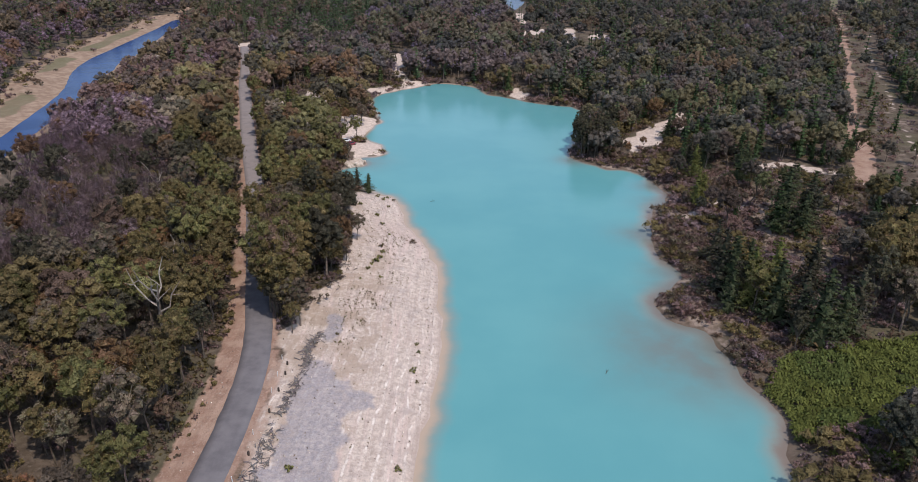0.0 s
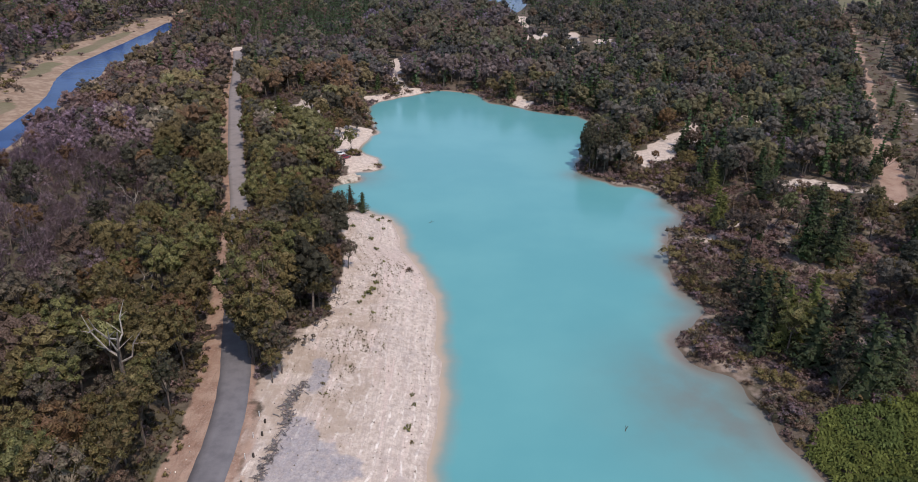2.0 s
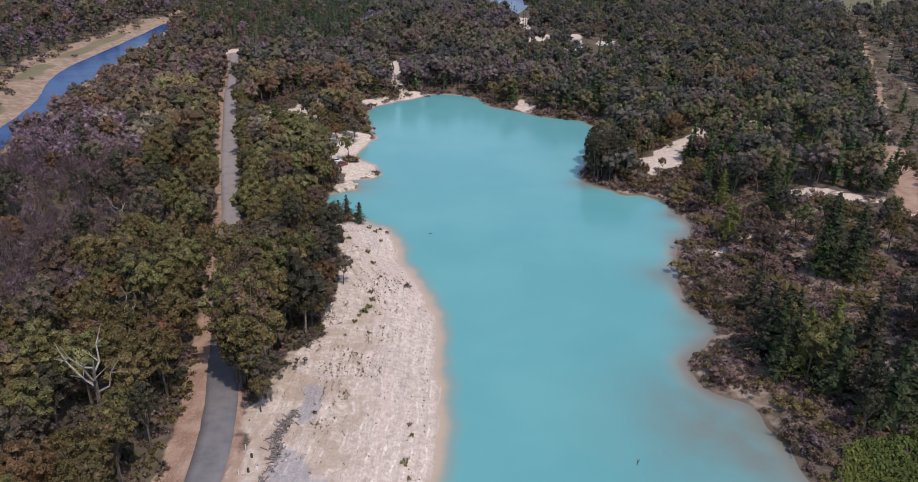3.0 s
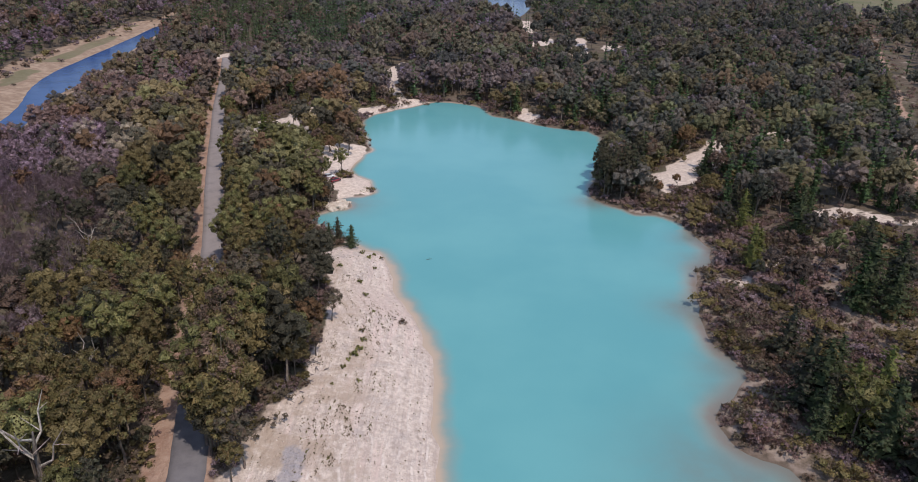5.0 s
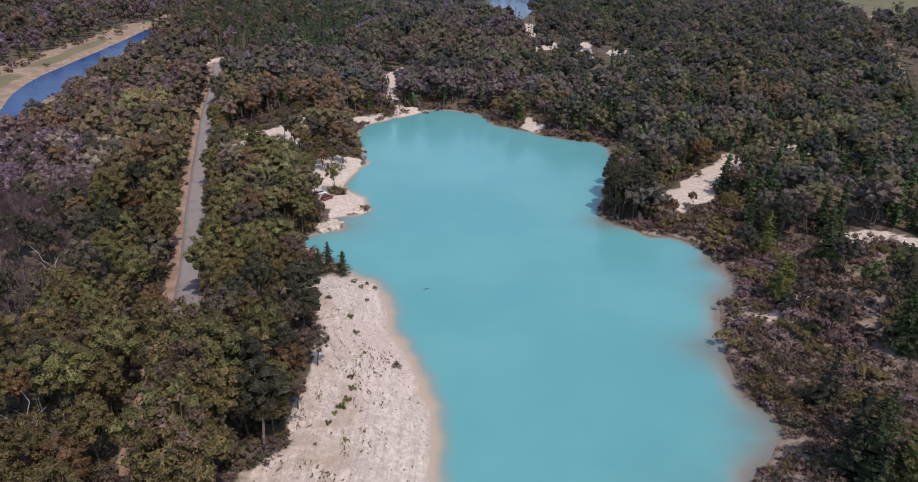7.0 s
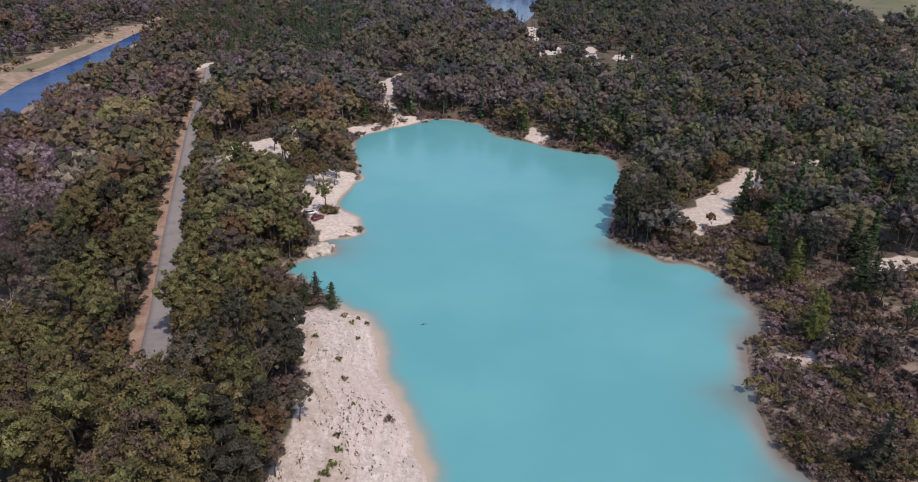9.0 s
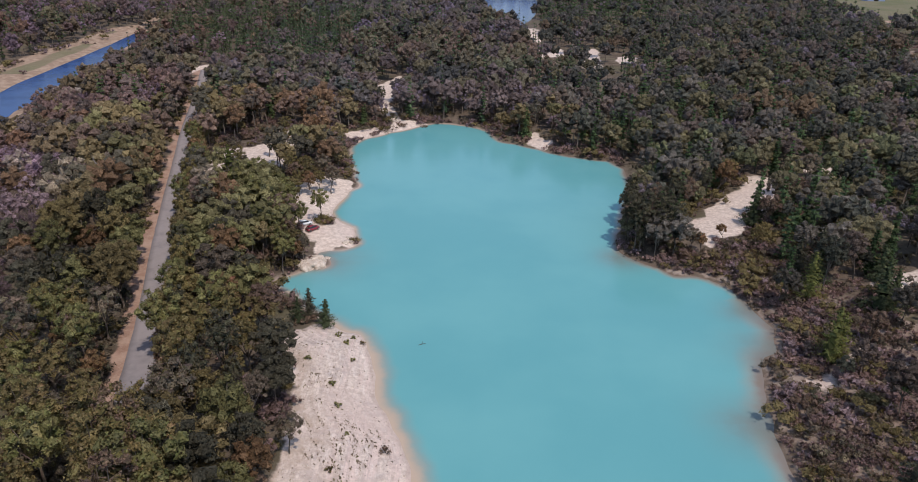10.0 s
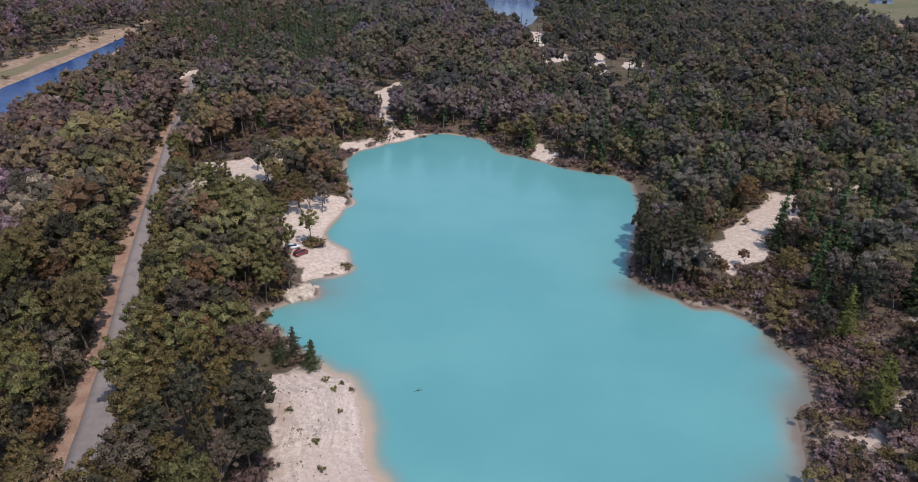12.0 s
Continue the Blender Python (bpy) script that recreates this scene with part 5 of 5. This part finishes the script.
def dead_tree(seed, tall):
    """A bare, bleached tree with forking limbs."""
    r = np.random.default_rng(seed)
    stem = [(0, 0, -0.5), (0.15, 0, tall * 0.25), (0.1, 0.2, tall * 0.5), (0.5, 0.1, tall * 0.68)]
    limbs = []
    for i in range(5):
        a, z0 = i * 2.5 + r.uniform(-0.4, 0.4), tall * (0.40 + 0.055 * i)
        d = np.array((np.cos(a), np.sin(a), 0))
        l = tall * r.uniform(0.26, 0.42)
        p0 = np.array((0.15, 0.1, z0))
        p1, p2, p3 = p0 + d * l * 0.3 + (0.2, 0.1, l * 0.18), p0 + d * l * 0.5 + (-0.4, 0.3, l * 0.6), p0 + d * l * 0.72 + (0.2, -0.5, l * 1.1)
        limbs.append(np.concatenate([tube([p0, p1, p2, p3], np.array((0.0105, 0.008, 0.0055, 0.002)) * tall, 5),
                                     tube([p2, p2 + d * l * 0.3 + (0.4, -0.4, l * 0.05)], (0.005 * tall, 0.0015 * tall), 4),
                                     tube([p1, p1 + np.array((-d[1], d[0], 0.9)) * l * 0.4], (0.005 * tall, 0.0015 * tall), 4)]))
    return tube(stem, np.array((0.026, 0.02, 0.016, 0.006)) * tall, 7), limbs


def set_dead_tree(bx, by, tall, seed, turn, label):
    root = tagged(new("dead_tree"), label, "tree", "dead trees")
    root.matrix_basis = pose(bx, by, float(ground_at((bx, by))[0]), 0, 0, turn)
    r = np.random.default_rng(seed)
    stem, limbs = dead_tree(seed, tall)
    part("trunk", soup("trunk", stem, tinted(len(stem), (0.17, 0.145, 0.13), r, 0.08), [bark]), root)
    for l in limbs:
        part("limb", soup("limb", l, tinted(len(l), (0.36, 0.32, 0.29), r, 0.08), [bark]), root, "bleached bare limb")


for args in ((-58.5, 123.0, 21.5, 3, 20, "tall dead gum with bleached bare limbs above the woodland"), (-76.5, 131.0, 12.5, 4, 80, "dead grey tree with bare limbs"), (-70.0, 117.5, 11.0, 5, 140, "dead grey tree with bare limbs"),
             (-118.0, 326.0, 15.0, 6, 200, "pale dead tree above the woodland"), (-107.0, 290.0, 16.0, 8, 30, "pale dead tree above the woodland"), (-66.0, 150.0, 12.0, 9, 270, "dead grey tree with bare limbs"),
             (-92.0, 205.0, 12.0, 12, 310, "dead grey tree with bare limbs")):
    set_dead_tree(*args)

# ---- things on the sand, the road and the far side ----
def spot(bx, by, drop=0.0):
    return bx, by, float(ground_at((bx, by))[0]) - drop


tuft_kind = plant_kind("grass_tuft", "shrub", [bush(800 + i, 0.55 + 0.12 * i, 0.7 + 0.1 * i, 130, 0.2, 5, 0.4, 0.1, True) for i in range(4)], ["weed", "weed", "yellow", "brown"],
                       "green weedy tuft growing on pale sand", "plant", "tufts on the sand", leafage)
for i, (bx, by, s, w) in enumerate(((-8, 121.2, 1.4, 1), (-8.8, 93.3, 1.2, 1), (-26.1, 90, 1.7, 0), (-21.2, 168.5, 1.9, 0), (-20.6, 170.5, 1.7, 1), (-22, 166.5, 1.3, 0), (-12.6, 184.8, 1.5, 3), (-8, 131, 0.9, 1),
                                    (-7.4, 128.3, 1.0, 0), (-7.2, 117.8, 0.7, 2), (-24.7, 202.6, 1.6, 0), (-31, 210, 1.5, 0), (-22.3, 212.1, 1.1, 1), (-24.5, 218.7, 1.6, 0), (-21.3, 219.8, 1.0, 2), (-26.6, 222, 1.4, 1),
                                    (-23.4, 221.5, 1.2, 0), (-19, 160, 0.9, 1), (-25, 131, 0.7, 2), (-24, 128, 0.7, 0), (-22.6, 163.5, 1.2, 1), (-23.8, 158.0, 0.8, 0), (-20.0, 174.5, 1.5, 0), (-20.6, 178.0, 1.2, 2), (-19.5, 188.0, 1.0, 0), (-22.5, 196.0, 1.3, 1))):
    set_plant(tuft_kind, w, *spot(bx, by, 0.05), i * 47, s)

# small weeds and dead stalks over the scraped sand
p, c, r = scatter(-40, 2, 84, 228, 0.42, 61)
along = p @ np.array((0.26, 0.965))
across = c["d"] + 1.2 * wobble(p, 0.10, 1.0)
row = np.array([noise.noise((u * 1.5, v * 0.16, 4.0)) for u, v in zip(across, along)])
patchy = wobble(p, 0.16, 3.0)
upper = np.clip((c["d"] - 6.5 - 3.0 * (p[:, 1] < 150)) / 2, 0, 1) * np.clip((p[:, 1] - 122) / 14, 0, 1) * np.where(p[:, 1] > 208, 0.5, 1.0)
shoreline = (np.abs(c["d"] - 2.6 - 0.8 * wobble(p, 0.2, 5.0)) < 0.6) & (p[:, 1] < 190) & (patchy > -0.05)
weedy = signed(p, WEEDY) < 2 * patchy
chance = 1.0 * np.maximum(upper, weedy) * (row > np.where(weedy, 0.06, 0.16)) * (patchy > -0.1) + 0.16 * shoreline + 0.012
ok = (c["sand"] > 0.7) & (c["d"] > 1.2) & (c["road"] > 7) & (r.random(len(p)) < chance)
p, z = p[ok], c["h"][ok]
weeds = [(crown * np.array((1, 1.7, 0.8)), wood * np.array((1, 1.7, 0.8)), lies) for crown, wood, lies in (bush(820 + i, 0.24, 0.3, 12, 0.22, 3) for i in range(4))]
wc = np.array([(0.25, 0.23, 0.10), (0.36, 0.28, 0.20), (0.24, 0.20, 0.12), (0.31, 0.25, 0.16)])
k = r.integers(0, 4, len(p))
tagged(new("dry_weeds", joined("dry_weeds", planted(weeds, p, z, k, r.normal(0.22, 0.45, len(p)), 0.2 + np.where(weedy[ok], 0.7, 0.55) * r.random(len(p)) ** 3, wc[k], r), foliage)),
       "small dry weeds and stalks dotted over pale sand", "weeds", kind="stuff")
p, c, r = scatter(-46, 2, 84, 228, 0.9, 71)
ok = (np.maximum(c["sand"], c["gravel"] * 0.9) > 0.6) & (c["road"] > 4.2) & (c["d"] > 0.6) & (r.random(len(p)) < 0.16)
p, z = p[ok], c["h"][ok]
stone = unit(np.array([(1, 0, -0.3), (-0.5, 0.86, -0.3), (-0.5, -0.86, -0.3), (0.1, 0.1, 0.9)]))
stone_tri = np.array([(stone[0], stone[1], stone[3]), (stone[1], stone[2], stone[3]), (stone[2], stone[0], stone[3])]) * 0.16
wc = np.array([(0.55, 0.48, 0.42), (0.3, 0.25, 0.22), (0.62, 0.56, 0.5)])
k = r.integers(0, 3, len(p))
tagged(new("clods", joined("clods", planted([(stone_tri, np.zeros((0, 3, 3)), lie_of(stone_tri))], p, z, np.zeros(len(p), int), r.uniform(0, 6.28, len(p)), r.uniform(0.5, 2.0, len(p)), wc[k], r), bark)),
       "pale clods and stones strewn over the sand", "stones", kind="stuff")


def log_mesh(seed):
    r = np.random.default_rng(seed)
    l = r.uniform(1.0, 2.2)
    bend = r.normal(size=3) * 0.12
    t = tube([(-l / 2, 0, 0), bend, (l / 2, 0.1, 0.05)], (0.11, 0.09, 0.05), 6)
    return soup("log", np.concatenate([t, tube([bend, bend + (0.3, 0.5, 0.25)], (0.05, 0.02), 4)]), tinted(len(t) + 10, (0.22, 0.195, 0.19), r, 0.15), [bark])


logs = [log_mesh(900 + i) for i in range(8)]


def log_heap(line, count, across, label, seed):
    """A windrow of pushed-up logs and branches."""
    r = np.random.default_rng(seed)
    heap = tagged(new("log_windrow"), label, "logs")
    pts = spline(line, n=8)
    ats = pts[r.integers(0, len(pts), count)] + r.normal(size=(count, 2)) * (across, 0.9)
    hs = ground_at(ats)
    for (lx, ly), lz in zip(ats, hs):
        ob = part("log", logs[r.integers(0, 8)], heap)
        ob.matrix_basis = pose(lx, ly, lz + abs(r.normal()) * 0.28 + 0.05, r.normal() * 14, r.normal() * 14, r.uniform(0, 360)) @ Matrix.Scale(r.uniform(0.5, 1.15), 4)


log_heap([(-28.2, 131), (-29.6, 126.5), (-29.8, 122.5), (-29.0, 118)], 120, 0.7, "heap of grey dead logs and branches on the sand", 1)
log_heap([(-29.2, 117), (-29.9, 110), (-30.8, 104)], 80, 0.45, "low row of grey dead branches on the sand", 2)
log_heap([(-30.8, 98), (-31.1, 92), (-31.3, 86), (-31.5, 80)], 130, 0.75, "heap of grey dead logs and branches on the sand", 3)
log_heap([(-30, 151), (-29, 158), (-28.6, 164)], 26, 1.2, "scattered fallen branches under the trees", 4)


def guide_post(bx, by):
    root = tagged(new("guide_post"), "white wooden guide post beside the road", "post", "guide posts along the road")
    root.matrix_basis = pose(*spot(bx, by), 3 * math.sin(by), 3 * math.cos(bx), bx * 40 % 360)
    bm = bmesh.new()
    box_bm(bm, -0.075, 0.075, -0.05, 0.05, -0.3, 1.15)
    part("post", bm_mesh("post", bm, white_paint, 0.012), root)
    bm = bmesh.new()
    box_bm(bm, -0.05, 0.05, -0.062, -0.052, 0.88, 1.0)
    part("reflector", bm_mesh("reflector", bm, rubber), root, "dark reflector plate")


def bollard(bx, by):
    root = tagged(new("bollard"), "short dark timber bollard in roadside gravel", "bollard", "bollards along the road")
    root.matrix_basis = pose(*spot(bx, by), 4 * math.sin(by * 3), 0, bx * 70 % 360)
    t = tube([(0, 0, -0.3), (0, 0, 0.75), (0, 0, 0.82)], (0.2, 0.19, 0.14), 9)
    me = soup("post", t, np.ones((len(t), 3)), [dark_wood])
    part("post", me, root)


for bx, by in ((-34.2, 120.2), (-33.7, 114.4), (-33.6, 109.2), (-33.7, 97.2), (-33.9, 86)):
    guide_post(bx, by)
for bx, by in ((-32.8, 118.6), (-32.4, 115.2), (-32.4, 109.8), (-32.5, 103.4), (-33.1, 92.2)):
    bollard(bx, by)


def loft(profile_rows, mat, name):
    """Skin through rows of points of equal count."""
    bm = bmesh.new()
    rows = [[bm.verts.new(v) for v in row] for row in profile_rows]
    k = len(rows[0])
    for a, b in zip(rows[:-1], rows[1:]):
        for i in range(k):
            bm.faces.new((a[i], a[(i + 1) % k], b[(i + 1) % k], b[i]))
    bm.faces.new(rows[0][::-1]), bm.faces.new(rows[-1])
    bmesh.ops.recalc_face_normals(bm, faces=bm.faces[:])
    me = bm_mesh(name, bm, mat)
    me.polygons.foreach_set("use_smooth", np.ones(len(me.polygons), bool))
    return me


def car(place, turn, paint, label):
    root = tagged(new("car"), label, "car", "parked cars")
    root.matrix_basis = pose(*place, 0, 0, turn)
    body = []
    for cx, w, lo, hi in ((-2.15, 0.66, 0.42, 0.78), (-2.05, 0.8, 0.3, 0.92), (-1.3, 0.87, 0.22, 0.97), (0.0, 0.88, 0.22, 0.94), (1.0, 0.87, 0.22, 0.92), (1.75, 0.82, 0.26, 0.78), (2.12, 0.62, 0.36, 0.62)):
        body.append([(cx, -w, lo), (cx, -w, (lo + hi) / 2), (cx, -w * 0.9, hi), (cx, w * 0.9, hi), (cx, w, (lo + hi) / 2), (cx, w, lo)])
    part("body", loft(body, paint, "body"), root)
    cab = [[(cx, -w, 0.9), (cx, -w * 0.97, 0.9 + h * 0.5), (cx, -w * 0.82, 0.9 + h), (cx, w * 0.82, 0.9 + h), (cx, w * 0.97, 0.9 + h * 0.5), (cx, w, 0.9)]
           for cx, w, h in ((-2.0, 0.74, 0.06), (-1.5, 0.76, 0.46), (-0.3, 0.77, 0.53), (0.35, 0.76, 0.48), (1.05, 0.74, 0.04))]
    part("cabin_glass", loft(cab, car_glass, "cabin_glass"), root, "dark tinted windows")
    roof = [[(cx, -0.63, z0), (cx, -0.6, z0 + 0.04), (cx, 0.6, z0 + 0.04), (cx, 0.63, z0)] for cx, z0 in ((-1.6, 1.36), (-0.9, 1.425), (-0.3, 1.43), (0.4, 1.375))]
    part("roof", loft(roof, paint, "roof"), root)
    for wx in (-1.35, 1.3):
        for wy in (-0.8, 0.8):
            bm = bmesh.new()
            bmesh.ops.create_cone(bm, cap_ends=True, segments=16, radius1=0.32, radius2=0.32, depth=0.2, matrix=pose(wx, wy, 0.32, 90))
            wheel = part("wheel", bm_mesh("wheel", bm, rubber, 0.02), root)
            bm = bmesh.new()
            bmesh.ops.create_cone(bm, cap_ends=True, segments=12, radius1=0.2, radius2=0.17, depth=0.215, matrix=pose(wx, wy, 0.32, 90))
            part("rim", bm_mesh("rim", bm, alloy), wheel)
    for wy in (-0.55, 0.55):
        for name, wx, mat in (("headlight", 2.0, alloy), ("tail_light", -2.1, red_car)):
            bm = bmesh.new()
            box_bm(bm, wx - 0.06, wx + 0.06, wy - 0.14, wy + 0.14, 0.6, 0.72)
            part(name, bm_mesh(name, bm, mat, 0.02), root)
    return root


car(spot(-43.4, 276.6), 50, red_car, "dark red hatchback parked on pale lakeside sand")
car(spot(-46.2, 279.6), 28, white_car, "white car parked on pale lakeside sand")
car(spot(125.5, 331.5), 75, white_car, "white car parked in a woodland clearing")


def rock(bx, by, s, seed):
    bm = bmesh.new()
    bmesh.ops.create_icosphere(bm, subdivisions=4, radius=1)
    for v in bm.verts:
        at = v.co + Vector((seed * 3.1, 0, 0))
        gully = abs(noise.noise(Vector((at.x * 2.4, at.y * 2.4, at.z * 0.5))))
        n = noise.noise(at * 1.1) * 0.45 + 0.3 * gully - 0.12 + noise.noise(at * 4.5) * 0.08
        v.co = v.co * (1 + n)
        v.co.z = min(v.co.z * 0.72, 0.42 + 0.15 * v.co.z)
    me = bm_mesh("clay_rock", bm, clay_rock)
    me.polygons.foreach_set("use_smooth", np.ones(len(me.polygons), bool))
    ob = new("clay_rock", me)
    ob.matrix_basis = pose(*spot(bx, by, 0.2), 0, 0, seed * 50) @ Matrix.Scale(s, 4)
    tagged(ob, "pale eroded clay rock at the water's edge", "rock", "rocks of the west shore")


for i, (bx, by, s) in enumerate(((-38.2, 257.8, 2.1), (-40.4, 257.2, 2.6), (-38.9, 260.4, 2.0), (-42.6, 257.4, 2.0), (-31.8, 272.6, 1.1), (-33.4, 272.0, 1.0), (-33, 275, 0.9), (-36.8, 262.8, 0.9), (-36, 290, 0.6), (58.6, 211.5, 0.7))):
    rock(bx, by, s, i + 1)


def drift_stick(bx, by, turn):
    t = np.concatenate([tube([(-0.8, 0, -0.05), (0, 0.1, 0.06), (0.9, 0, 0.1)], (0.07, 0.08, 0.03), 6), tube([(0.1, 0.1, 0.05), (0.3, 0.4, 0.55)], (0.04, 0.015), 5)])
    ob = new("drifting_branch", soup("drifting_branch", t, np.ones((len(t), 3)), [dark_wood]))
    ob.matrix_basis = pose(bx, by, 0, 0, 0, turn)
    tagged(ob, "dark dead branch breaking the lake surface", "branch", "branches in the lake")


drift_stick(31.7, 124.0, 60), drift_stick(-8.6, 220.8, 20)


def shed():
    """A long farm shed with a pale gable roof."""
    root = tagged(new("farm_shed"), "blue-grey farm shed with pale metal roof in a field", "shed")
    root.matrix_basis = pose(*spot(507, 1037), 0, 0, 8)
    bm = bmesh.new()
    box_bm(bm, -12, 12, -6, 6, -0.3, 4.4)
    part("wall", bm_mesh("wall", bm, blue_wall), root)
    part("roof", mesh_of("roof", [(-12.6, -6.8, 4.3), (12.6, -6.8, 4.3), (12.6, 0, 6.9), (-12.6, 0, 6.9), (12.6, 6.8, 4.3), (-12.6, 6.8, 4.3), (-12.6, -6.8, 4.42), (12.6, -6.8, 4.42), (12.6, 0, 7.02), (-12.6, 0, 7.02), (12.6, 6.8, 4.42), (-12.6, 6.8, 4.42)],
                         [(6, 7, 8, 9), (9, 8, 10, 11), (0, 3, 2, 1), (3, 5, 4, 2), (0, 1, 7, 6), (4, 5, 11, 10), (1, 2, 8, 7), (2, 4, 10, 8), (0, 6, 9, 3), (3, 9, 11, 5)], [sheet_metal]), root)
    bm = bmesh.new()
    box_bm(bm, -3, 3, -6.12, -6.02, 0, 3.6)
    part("door", bm_mesh("door", bm, car_glass), root, "dark open doorway")


shed()

# weeds and small shrubs between the road's gravel and the trees
p, c, r = scatter(-75, -28, 70, 215, 1.5, 81)
ok = (c["side"] > 0) & (c["road"] > 5.6) & (c["road"] < 13.5) & (r.random(len(p)) < np.clip((c["road"] - 5.8) / 4, 0.05, 0.9))
p, z = p[ok], c["h"][ok]
k = r.integers(0, 5, len(p))
wc = np.array([TINTS[q] for q in ("olive", "brown", "yellow", "scrub", "grey")])
low = [bush(840 + i, 0.5 + 0.12 * i, 0.5 + 0.14 * i, 42, 0.34, 4) for i in range(5)]
tagged(new("roadside_weeds", joined("roadside_weeds", planted(low, p, z, k, r.uniform(0, 6.28, len(p)), r.uniform(0.5, 1.4, len(p)), wc[k], r), foliage)),
       "low weeds and seedlings along the gravel verge", "weeds", kind="stuff")

# low yellow-green wattle in a gap of the west wood
wattles = plant_kind("wattle_bush", "shrub", [bush(860 + i, 2.3 + 0.3 * i, 2.2 + 0.3 * i, 420, 0.3, 11, 0.75, 0.05, True) for i in range(3)], ["yellow", "fresh", "yellow"],
                     "low yellow-green wattle bush among gum trees", "bush", "wattles in the wood", leafage)
r = np.random.default_rng(93)
for i in range(26):
    a, q = i * 2.4, math.sqrt((i + 0.4) / 26)
    set_plant(wattles, i % 3, *spot(-93 + 8.5 * q * math.cos(a), 206 + 11 * q * math.sin(a), 0.1), i * 83 % 360, r.uniform(0.8, 1.25))

# bushes on the river's sandy bank
p, c, r = scatter(-320, -160, 240, 700, 5.5, 91)
ok = (c["tan"] > 0.4) & (c["river"] > 4) & (r.random(len(p)) < np.where(c["river"] > 17, 0.55, 0.07))
p, z = p[ok], c["h"][ok]
k = r.integers(0, 7, len(p))
wc = np.array([TINTS[q] for q in ("olive", "brown", "grey", "scrub", "grey", "mauve", "yellow")])
tagged(new("river_bank_scrub", joined("river_bank_scrub", planted(far_shapes, p, z, k, r.uniform(0, 6.28, len(p)), r.uniform(0.5, 1.7, len(p)), wc[k], r), foliage)),
       "grey-green bushes on the river's sandy bank", "scrub", kind="stuff")

# shrubs of the spit and of the clay rock, and bushes that edge the sand
for i, (bx, by, s, w) in enumerate(((-31.0, 273.6, 0.75, 6), (-30.6, 272.4, 0.55, 4), (-41.5, 256.8, 0.8, 4), (-43.6, 258.0, 0.9, 1), (-44.0, 255.6, 0.8, 3), (-40.6, 260.6, 0.7, 0), (-39.6, 284.2, 0.6, 4), (-40.4, 288.5, 0.7, 3),
                                    (-46.0, 371.0, 1.1, 1), (-44.0, 378.0, 1.2, 0), (-39.5, 384.5, 0.9, 4), (-36.0, 391.0, 1.3, 6), (-28.5, 398.0, 1.2, 3), (-21.0, 405.0, 1.3, 1), (-19.0, 402.0, 0.8, 5), (-47.5, 366.0, 1.2, 4), (-43.0, 345.0, 1.1, 1), (-45.5, 340.0, 1.2, 4), (-44.0, 350.0, 1.1, 0))):
    set_plant(shrubs, w, *spot(bx, by, 0.1), i * 71, s, "grey-green shrub at the lake's edge")
p, c, r = scatter(-44, -24, 126, 208, 1.7, 97)
ok = (c["sand"] < 0.55) & (c["road"] > 5) & (signed(p, SANDS[1]) < 6) & (r.random(len(p)) < 0.7)
p, z = p[ok], c["h"][ok]
k = r.integers(0, 7, len(p))
wc = np.array([TINTS[q] for q in ("olive", "brown", "grey", "olive", "mauve", "grey", "scrub")])
tagged(new("sand_edge_bushes", joined("sand_edge_bushes", planted(far_shapes, p, z - 0.1, k, r.uniform(0, 6.28, len(p)), r.uniform(0.4, 1.0, len(p)), wc[k] * r.uniform(0.75, 1.15, (len(p), 1)), r), leafage)),
       "olive bushes where the wood meets the sand", "bushes", kind="stuff")

# bushes that close the wood's edge along the road
p, c, r = scatter(-150, -40, 128, 470, 2.6, 95)
ok = (c["road"] > np.where(c["side"] > 0, 5.4, 5.2)) & (c["road"] < 11) & (c["d"] > 4) & (c["sand"] < 0.3) & (r.random(len(p)) < 0.72) & ((c["side"] > 0) | (p[:, 1] > 190))
p, z = p[ok], c["h"][ok]
k = r.integers(0, 7, len(p))
wc = np.array([TINTS[q] for q in ("olive", "brown", "grey", "olive", "yellow", "grey", "dark")])
tagged(new("roadside_bushes", joined("roadside_bushes", planted(far_shapes, p, z - 0.1, k, r.uniform(0, 6.28, len(p)), r.uniform(0.6, 1.3, len(p)), wc[k] * r.uniform(0.75, 1.15, (len(p), 1)), r), leafage)),
       "olive bushes along the edge of the roadside wood", "bushes", kind="stuff")
